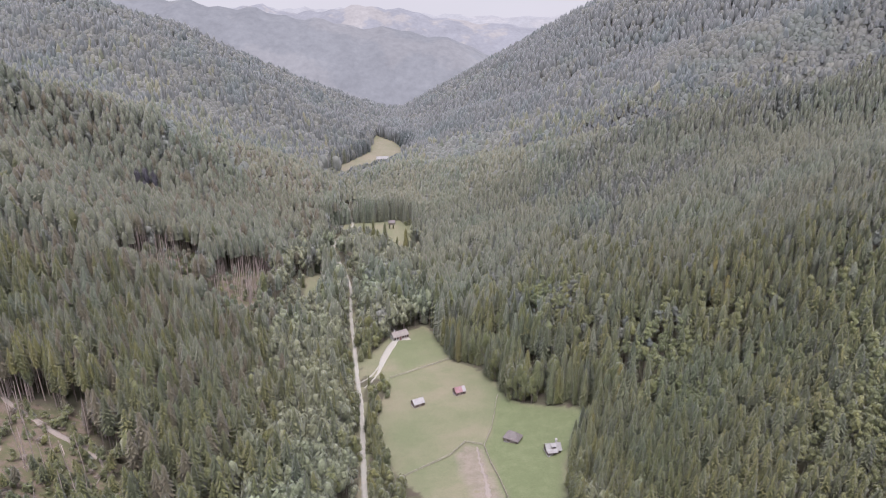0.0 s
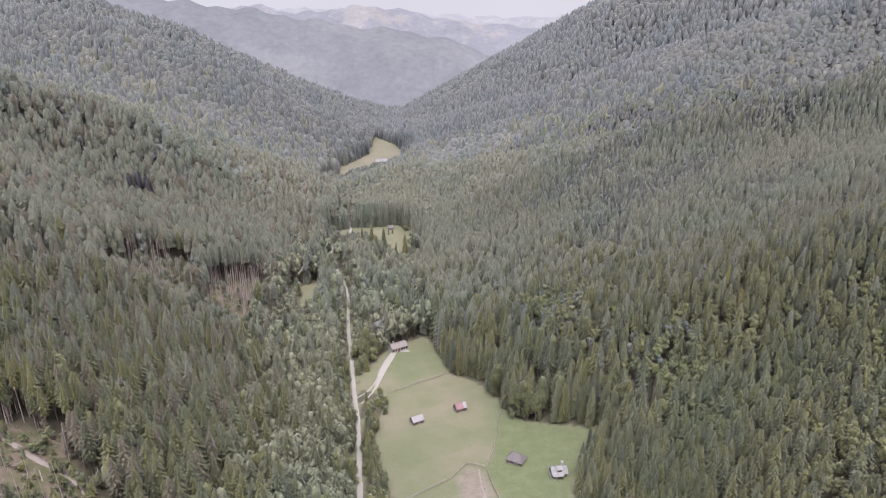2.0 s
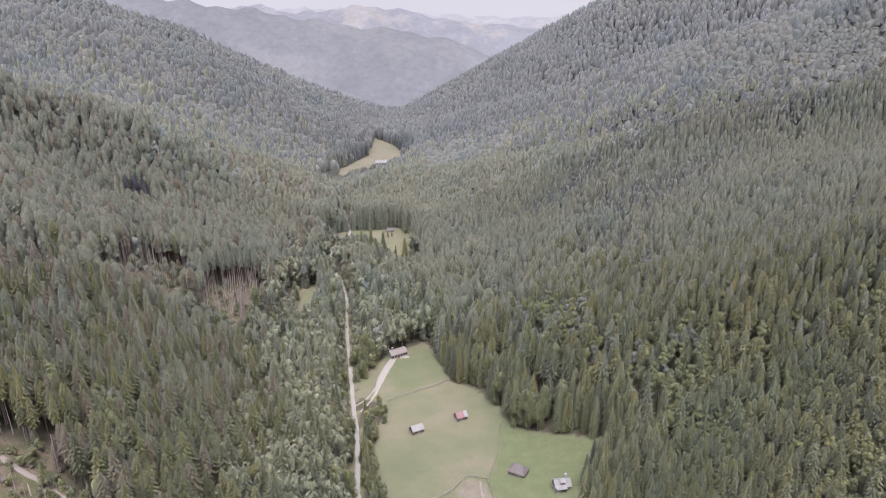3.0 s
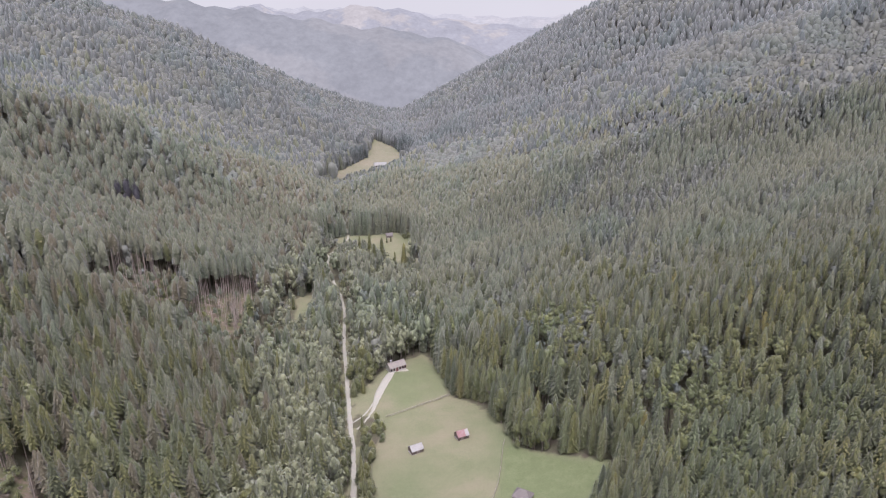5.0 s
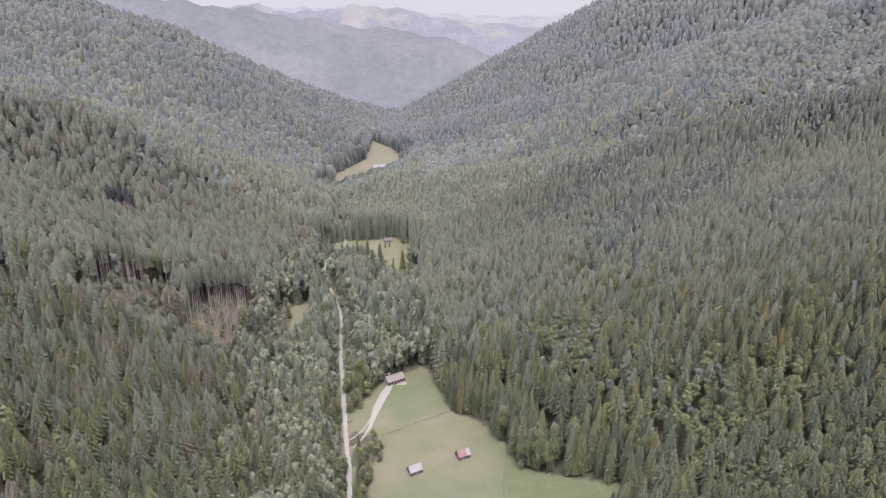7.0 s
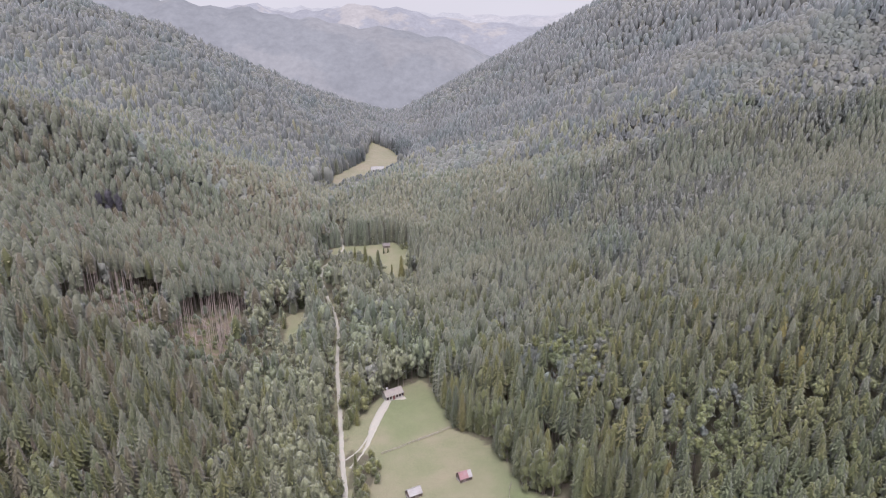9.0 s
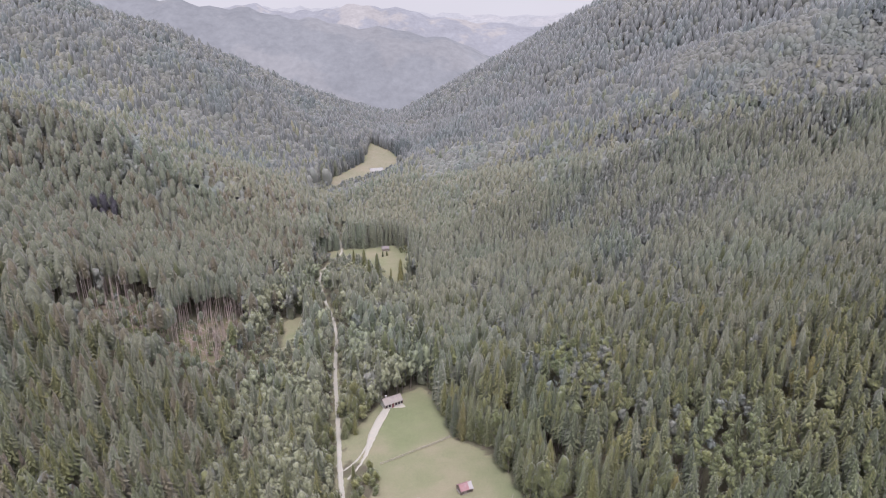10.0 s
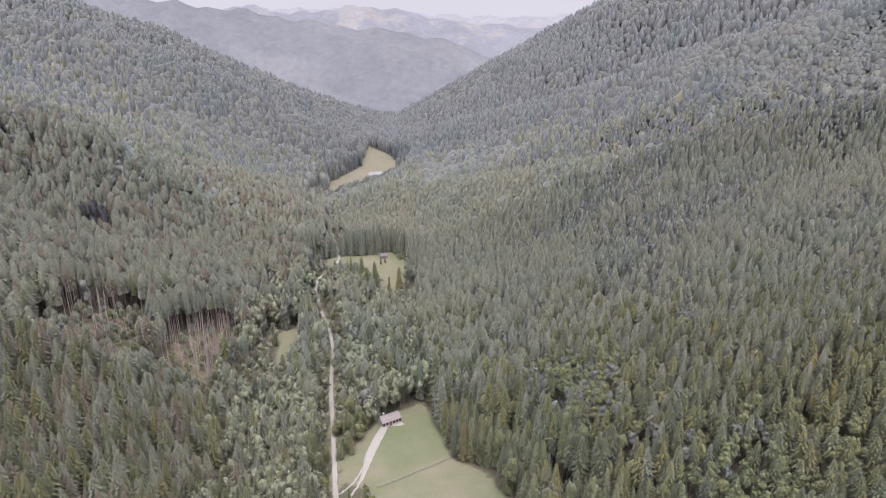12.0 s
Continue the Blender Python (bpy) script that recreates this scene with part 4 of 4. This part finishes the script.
stand([tree_kind("yellowing_tree", "broad-leaved tree with yellowing leaves among spruces", "tree", "yellowing trees on the slopes", broadleaf_shape(rng, 12, 420, 0.1, 0.2), YELLOW_LEAVES, BARK, 0.03, 0.8, 4, k) for k in range(3)],
      [(113, 262, 24, 2.6), (115, 252, 23, 3.2), (110.5, 254, 22, 2.4), (122, 258, 23, 2.5), (-98.6, 308.4, 18, 2.3), (-146.6, 313.8, 20, 3.2), (70.7, 235.5, 23, 2.2), (98, 300, 23, 2.6)], 20)

# lone trees on the meadows down the valley
LONE = [(-45.1, 500.6, 23, 4.2), (-29.1, 498.7, 19, 3.8), (-57.1, 525, 18, 3.4), (-52.1, 513.2, 14, 3.0), (-43, 558.1, 5, 1.2), (-46, 555.3, 5, 1.2), (-36.1, 504.5, 10, 1.7), (-66.1, 536.6, 13, 2.3)]
stand([tree_kind("lone_spruce", "single full spruce standing on the small meadow", "tree", "lone spruces on the small meadow", conifer_shape(rng, 130, 0.03, 8, 0.95, 0.6), SPRUCE, BARK, 0.085, 0.9, 0, k) for k in range(2)], LONE, 5)
BUSHES = [(-29, 568.1, 6, 3.2), (-27, 560.1, 7, 3.6), (-33, 566.2, 5, 2.6), (-25, 548.5, 6, 3.0), (50.8, 216.2, 3.0, 2.0), (52.4, 221.6, 4, 2.4), (-27.5, 279.8, 5, 2.3), (-29.5, 284.3, 4, 1.9), (-25.9, 275.3, 4.5, 2.1), (-27, 283.9, 5.5, 2.3), (-37.2, 328.2, 9, 4.2), (-41.3, 323.5, 8, 4.0), (-34.2, 336, 8, 3.8), (-46.4, 332.8, 9, 4.2), (-40.3, 340.3, 10, 4.4), (-33.2, 347, 10, 4.2)]
stand([tree_kind("bush", "dense round-topped green bush", "bush", "bushes on the valley floor", broadleaf_shape(rng, 10, 420, 0.0, 0.10), BROADLEAF, BARK, 0.04, 0.5, 3, k) for k in range(3)], BUSHES, 6)


# ---- dead wood on the felled slopes ----
def dead_trunk(x, y, high, lean, seed):
    rng = random.Random(seed)
    ob = tagged(new("dead_trunk"), "bare pale dead spruce stem standing on the felled slope", "dead tree", "dead stems on the clearings")
    ob.matrix_world = pose(x, y, height(x, y) - 0.3, lean, rng.uniform(-3, 3), rng.uniform(0, 360))
    part("stem", beam(bmesh.new(), (0, 0, 0), (0, 0, high), 0.19, 0.07, 6, 0.15), DEAD_WOOD, ob)
    for _ in range(rng.randint(3, 6)):
        z, a, r = rng.uniform(0.45, 0.95) * high, rng.uniform(0, 6.28), rng.uniform(0.3, 0.7)
        part("branch", beam(bmesh.new(), (0, 0, z), (r * math.cos(a), r * math.sin(a), z - 0.2), 0.05, 0.02, 5), DEAD_WOOD, ob)
    return ob


for k in range(132):
    poly = (CLEARING_A, CLEARING_C, CLEARING_B, CLEARING_C)[k % 4]
    while True:
        x, y = draw.uniform(min(p[0] for p in poly), max(p[0] for p in poly)), draw.uniform(min(p[1] for p in poly), max(p[1] for p in poly))
        if bool(inside(x, y, poly)) and float(off_line(x, y, ((-164, 220), (-141, 200.5), (-114, 187), (-100, 158)))) > 3:
            break
    dead_trunk(x, y, draw.uniform(12, 21), draw.uniform(-4, 4), k)


def fallen_log(x, y, long, r, turn):
    ob = tagged(new("fallen_log"), "stripped pale log lying on bare ground", "log", "felled logs on the clearings")
    dx, dy = math.cos(radians(turn)) * long / 2, math.sin(radians(turn)) * long / 2
    a, b = Vector((-dx, -dy, height(x - dx, y - dy) + r * 0.6)), Vector((dx, dy, height(x + dx, y + dy) + r * 0.6))
    ob.location = (x, y, 0)
    part("stem", beam(bmesh.new(), a, b, r, r * 0.6, 7), DEAD_WOOD, ob)
    mid = a.lerp(b, 0.6)
    part("stub", beam(bmesh.new(), mid, mid + Vector((0.2, 0.3, 0.9)), r * 0.3, r * 0.15, 5), DEAD_WOOD, ob)
    return ob


for k in range(60):
    poly = (CLEARING_A, CLEARING_B, CLEARING_C, CLEARING_C)[k % 4]
    while True:
        x, y = draw.uniform(min(p[0] for p in poly), max(p[0] for p in poly)), draw.uniform(min(p[1] for p in poly), max(p[1] for p in poly))
        if bool(inside(x, y, poly)):
            break
    fallen_log(x, y, draw.uniform(4, 10), draw.uniform(0.10, 0.19), draw.uniform(0, 180))


def build_scrub():
    """Low brush, seedlings and slash on the felled slopes."""
    rng = np.random.default_rng(31)
    shapes = [broadleaf_shape(rng, 5, 110, 0.0) for _ in range(3)] + [conifer_shape(rng, 14, 0.0, 4, 0.9)]
    places = []
    for poly, n in ((CLEARING_A, 260), (CLEARING_B, 120), (CLEARING_C, 70), (YOUNG_A, 60)):
        p = np.array(poly, float)
        x, y = rng.uniform(p[:, 0].min(), p[:, 0].max(), n * 2), rng.uniform(p[:, 1].min(), p[:, 1].max(), n * 2)
        keep = inside(x, y, poly)
        places.append(np.column_stack([x[keep], y[keep]]))
    xy = np.concatenate(places)
    place = np.column_stack([xy, terrain(xy[:, 0], xy[:, 1]) - 0.1])
    high = 1.0 + 4.6 * rng.uniform(0, 1, len(xy)) ** 2
    half = rng.uniform(0, 1, len(xy)) < 0.75
    plant("clearing_scrub", shapes, place[half], high[half], high[half] * 0.42, BROADLEAF, "low green scrub on the felled slopes", "scrub", 41)
    plant("clearing_slash", shapes, place[~half], high[~half] * 0.28, high[~half] * 0.6, DEAD_NEEDLES, "rust-brown slash and dead twigs on the felled slopes", "brushwood", 42)


build_scrub()


# ---- fences ----
def fence(line, label):
    ob = tagged(new("fence"), label, "fence", "fences of the meadow")
    bm_post = beam(bmesh.new(), (0, 0, -0.4), (0, 0, 1.25), 0.09, 0.075, 6)
    post_mesh = bpy.data.meshes.new("post")
    bm_post.to_mesh(post_mesh)
    bm_post.free()
    line, spots = [Vector(p) for p in line], []
    for a, b in zip(line, line[1:]):
        n = max(round((b - a).length / 2.6), 1)
        spots += [a.lerp(b, k / n) for k in range(n)]
    spots.append(line[-1])
    feet = [Vector((p.x, p.y, height(p.x, p.y))) for p in spots]
    for k, p in enumerate(feet):
        o = mesh_part("post", post_mesh, RAIL_WOOD, ob)
        o.matrix_basis = pose(*p, draw.uniform(-4, 4), draw.uniform(-4, 4), k * 40)
    for a, b in zip(feet, feet[1:]):
        for z in (0.35, 0.72, 1.08):
            sag = Vector((0.08, 0, z + draw.uniform(-0.05, 0.05)))
            part("rail", beam(bmesh.new(), a + sag, b + sag, 0.075, 0.06, 5), RAIL_WOOD, ob)
    return ob


fence(((25, 267), (24.1, 263.9), (22, 248.8), (20, 237.1), (16.1, 223.1), (17.8, 210.4), (20.3, 197.7), (21.9, 186.5), (23.3, 166.1)), "weathered pole fence between dry and green meadow")
fence(((15.6, 224.3), (12.3, 225.9), (8.6, 227.5), (2.8, 217.9), (-7.6, 209.7), (-16.2, 203.5)), "weathered pole fence round the bare paddock")
fence(((-26, 294.2), (-19, 297.5), (-11, 302.2), (-3, 307), (3, 311.7)), "weathered pole fence below the farmhouse meadow")


# ---- buildings ----
def slab(a, b, c, d, thick):
    """A sloping board through four corners, thickened downwards."""
    bm = bmesh.new()
    up = [bm.verts.new(p) for p in (a, b, c, d)]
    dn = [bm.verts.new(Vector(p) - Vector((0, 0, thick))) for p in (a, b, c, d)]
    bm.faces.new(up)
    bm.faces.new(dn[::-1])
    for k in range(4):
        bm.faces.new((up[k], dn[k], dn[(k + 1) % 4], up[(k + 1) % 4]))
    bmesh.ops.recalc_face_normals(bm, faces=bm.faces)
    return bm


def cabin(name, x, y, turn, size, walls, roofs, label, category="building", hip=0.0, base=STONE, plinth=0.35, openings=(), chimney=None, porch=None, courses=0, terrace=False):
    """A small gabled building: plinth, walls of log courses or plaster, gables, two roof slopes with a ridge cap, doors and windows."""
    long, deep, wall, rise, eave = size
    ob = thing(name, x, y, turn, label, category)
    l, d = long / 2, deep / 2
    part("plinth", block((-l - 0.08, -d - 0.08, -1.2), (l + 0.08, d + 0.08, plinth), 0.04), base, ob)
    top = plinth + wall
    for word, lo, hi in (("wall", (-l, -d, plinth), (l, -d + 0.22, top)), ("wall", (-l, d - 0.22, plinth), (l, d, top)), ("wall", (-l, -d + 0.22, plinth), (-l + 0.22, d - 0.22, top)), ("wall", (l - 0.22, -d + 0.22, plinth), (l, d - 0.22, top))):
        w = part(word, block(lo, hi, 0.02), walls, ob)
        if courses:
            for k in range(courses):
                z = plinth + (k + 0.5) * wall / courses
                lo2, hi2 = Vector(lo), Vector(hi)
                along_x = hi2.x - lo2.x > hi2.y - lo2.y
                mid = (lo2 + hi2) / 2
                p, q = (Vector((-l - 0.25, mid.y, z)), Vector((l + 0.25, mid.y, z))) if along_x else (Vector((mid.x, -d - 0.25, z)), Vector((mid.x, d + 0.25, z)))
                part("log", beam(bmesh.new(), p, q, 0.16, 0.15, 7), walls, w)
    for s in (-1, 1):
        if hip == 0:
            bm = bmesh.new()
            f = [bm.verts.new(p) for p in ((s * (l - 0.02), -d, top), (s * (l - 0.02), d, top), (s * (l - 0.02), 0, top + rise))]
            g = [bm.verts.new(p.co - Vector((s * 0.15, 0, 0))) for p in f]
            bm.faces.new(f), bm.faces.new(g[::-1])
            for k in range(3):
                bm.faces.new((f[k], g[k], g[(k + 1) % 3], f[(k + 1) % 3]))
            bmesh.ops.recalc_face_normals(bm, faces=bm.faces)
            part("gable", bm, walls if courses else BOARDS, ob)
    drop = eave * rise / d
    peak = top + rise + 0.12
    for k, s in enumerate((-1, 1)):
        mat = roofs[k % len(roofs)]
        part("roof_slope", slab((-l - eave, s * (d + eave), top - drop + 0.12), (l + eave, s * (d + eave), top - drop + 0.12), (l + eave - hip, 0, peak), (-l - eave + hip, 0, peak), 0.12), mat, ob)
        if hip:
            part("hip", slab((s * (l + eave), -d - eave, top - drop + 0.12), (s * (l + eave), d + eave, top - drop + 0.12), (s * (l + eave - hip), 0.02, peak), (s * (l + eave - hip), -0.02, peak), 0.12), mat, ob)
        for j in range(int((long + 2 * eave) / 0.9)):
            xs = -l - eave + 0.45 + 0.9 * j
            shift = max(0.0, hip - (xs + l + eave), hip - (l + eave - xs)) / max(hip, 0.01) if hip else 0.0
            if shift < 0.9:
                a, b = Vector((xs, s * (d + eave), top - drop + 0.14)), Vector((xs, s * (d + eave) * shift, top - drop + 0.14 + (peak - top + drop - 0.12) * (1 - shift)))
                part("roof_batten", beam(bmesh.new(), a, b, 0.035, 0.035, 4), mat, ob)
    part("ridge_cap", beam(bmesh.new(), (-l - eave + hip, 0, peak + 0.02), (l + eave - hip, 0, peak + 0.02), 0.11, 0.11, 6), roofs[0], ob)
    for kind, side, at, wide, low, tall, mat in openings:
        face = -d if side == "front" else d
        if side in ("front", "back"):
            o = part(kind, block((at - wide / 2, face - 0.05, plinth + low), (at + wide / 2, face + 0.03, plinth + low + tall), 0.01), DARK_OPENING if kind == "window" else mat, ob)
            for lo, hi in (((at - wide / 2 - 0.1, face - 0.09, plinth + low + tall), (at + wide / 2 + 0.1, face, plinth + low + tall + 0.1)), ((at - wide / 2 - 0.1, face - 0.09, plinth + low - 0.1), (at + wide / 2 + 0.1, face, plinth + low)), ((at - wide / 2 - 0.1, face - 0.08, plinth + low), (at - wide / 2, face, plinth + low + tall)), ((at + wide / 2, face - 0.08, plinth + low), (at + wide / 2 + 0.1, face, plinth + low + tall))):
                part("frame", block(lo, hi, 0.01), mat, o)
        else:
            edge = -l if side == "left" else l
            part(kind, block((edge - 0.05, at - wide / 2, plinth + low), (edge + 0.05, at + wide / 2, plinth + low + tall), 0.01), DARK_OPENING if kind == "window" else mat, ob)
    if chimney:
        cx, cy, ch, mat = chimney
        c = part("chimney", block((cx - 0.35, cy - 0.35, top), (cx + 0.35, cy + 0.35, peak + ch), 0.03), mat, ob)
        part("cap", block((cx - 0.45, cy - 0.45, peak + ch), (cx + 0.45, cy + 0.45, peak + ch + 0.12), 0.02), STONE, c)
    if porch:
        x0, x1, out, high, floor_mat, roof_mat = porch
        p = part("porch", block((x0, -d - out, plinth - 0.15), (x1, -d - 0.1, plinth), 0.02), floor_mat, ob)
        for px in (x0 + 0.1, (x0 + x1) / 2, x1 - 0.1):
            part("post", block((px - 0.07, -d - out + 0.05, plinth), (px + 0.07, -d - out + 0.19, plinth + high), 0.01), BOARDS, p)
        part("porch_roof", slab((x0 - 0.2, -d - out - 0.2, plinth + high), (x1 + 0.2, -d - out - 0.2, plinth + high), (x1 + 0.2, -d + 0.1, plinth + high + 0.6), (x0 - 0.2, -d + 0.1, plinth + high + 0.6), 0.1), roof_mat, p)
    if terrace:
        part("terrace", block((-l, -d - 2.4, -1.2), (l + 0.6, -d - 0.1, 0.22), 0.04), GRAVEL, ob, "pale gravel terrace")
    return ob


cabin("hay_barn", -11.5, 265.1, 28, (4.8, 3.7, 1.8, 1.4, 0.35), LOGS, (TIN, TIN), "small log hay barn with a pale tin roof", courses=6, openings=(("door", "front", 0.3, 1.3, 0.0, 1.7, BOARDS),))
red_hut = cabin("red_hut", 7.5, 272.5, 24, (4.5, 3.8, 1.8, 1.5, 0.35), LOGS, (RED_ROOF, RED_ROOF), "small log hut with a faded red roof", courses=6, openings=(("door", "front", -0.6, 1.1, 0.0, 1.7, BOARDS), ("window", "front", 1.4, 0.6, 0.8, 0.6, BOARDS)))
part("tin_sheet", slab((1.0, -2.32, 2.0), (2.62, -2.32, 2.0), (2.62, -0.1, 3.84), (1.0, -0.1, 3.84), 0.03), TIN, red_hut, "pale tin sheet over the red roof")
cabin("shingled_barn", 27.7, 225.9, -28, (5.7, 4.3, 1.8, 1.9, 0.5), LOGS, (SHINGLE, SHINGLE), "dark timber barn with a hipped brown shingle roof", hip=1.9, courses=6, openings=(("door", "front", 0.8, 2.2, 0.0, 1.9, BOARDS), ("door", "front", -2.2, 1.0, 0.0, 1.8, BOARDS)))
house = cabin("cottage", 41.5, 214.5, 9, (5.3, 4.2, 1.8, 1.5, 0.4), LOGS, (LIGHT_ROOF, LIGHT_ROOF), "dark timber cottage with a light grey roof and pale porch", chimney=(1.7, 1.2, 0.8, PLASTER), porch=(-2.7, 0.9, 1.4, 1.8, PLASTER, LIGHT_ROOF),
              openings=(("door", "front", -1.0, 0.9, 0.0, 1.9, BOARDS), ("window", "front", 1.2, 0.9, 0.7, 1.0, BOARDS), ("window", "front", 2.2, 0.7, 0.7, 1.0, BOARDS), ("window", "left", 0.0, 0.9, 0.7, 1.0, BOARDS)))
dormer = part("dormer", block((-0.8, -1.75, 2.5), (0.8, -0.3, 3.55), 0.03), BOARDS, house, "dark boarded dormer")
part("dormer_window", block((-0.55, -1.79, 2.85), (0.55, -1.73, 3.4), 0.01), DARK_OPENING, dormer)
part("dormer_roof", slab((-1.0, -2.0, 3.5), (1.0, -2.0, 3.5), (1.0, -0.15, 3.95), (-1.0, -0.15, 3.95), 0.1), LIGHT_ROOF, dormer)
cabin("farmhouse", -24.7, 340.7, 31, (8.8, 5.2, 2.5, 1.7, 0.4), PLASTER, (PINK_ROOF, PINK_ROOF), "white farmhouse with a greyish rose roof and red window frames", "house",
      openings=[("window", "front", at, 0.9, 0.7, 1.2, RED_PAINT) for at in (-3.8, -2.2, 1.2, 2.7, 4.1)] + [("door", "front", -0.5, 1.1, 0.0, 2.0, RED_PAINT)], chimney=(-2.4, 0.9, 0.6, STONE), terrace=True)
cabin("field_hut", -45.3, 571.1, 12, (5.2, 4.0, 1.8, 1.5, 0.4), BOARDS, (SHINGLE, SHINGLE), "small board hut with a greyish roof on the meadow", courses=5, openings=(("door", "front", 0.0, 1.2, 0.0, 1.7, BOARDS),))
cabin("valley_house", -78.8, 870, 14, (15, 8, 3.0, 2.6, 0.6), PLASTER, (LIGHT_ROOF, LIGHT_ROOF), "long white house with a light roof down the valley", "house", openings=[("window", "front", at, 1.0, 0.8, 1.2, BOARDS) for at in (-5.5, -3, 0, 3, 5.5)])
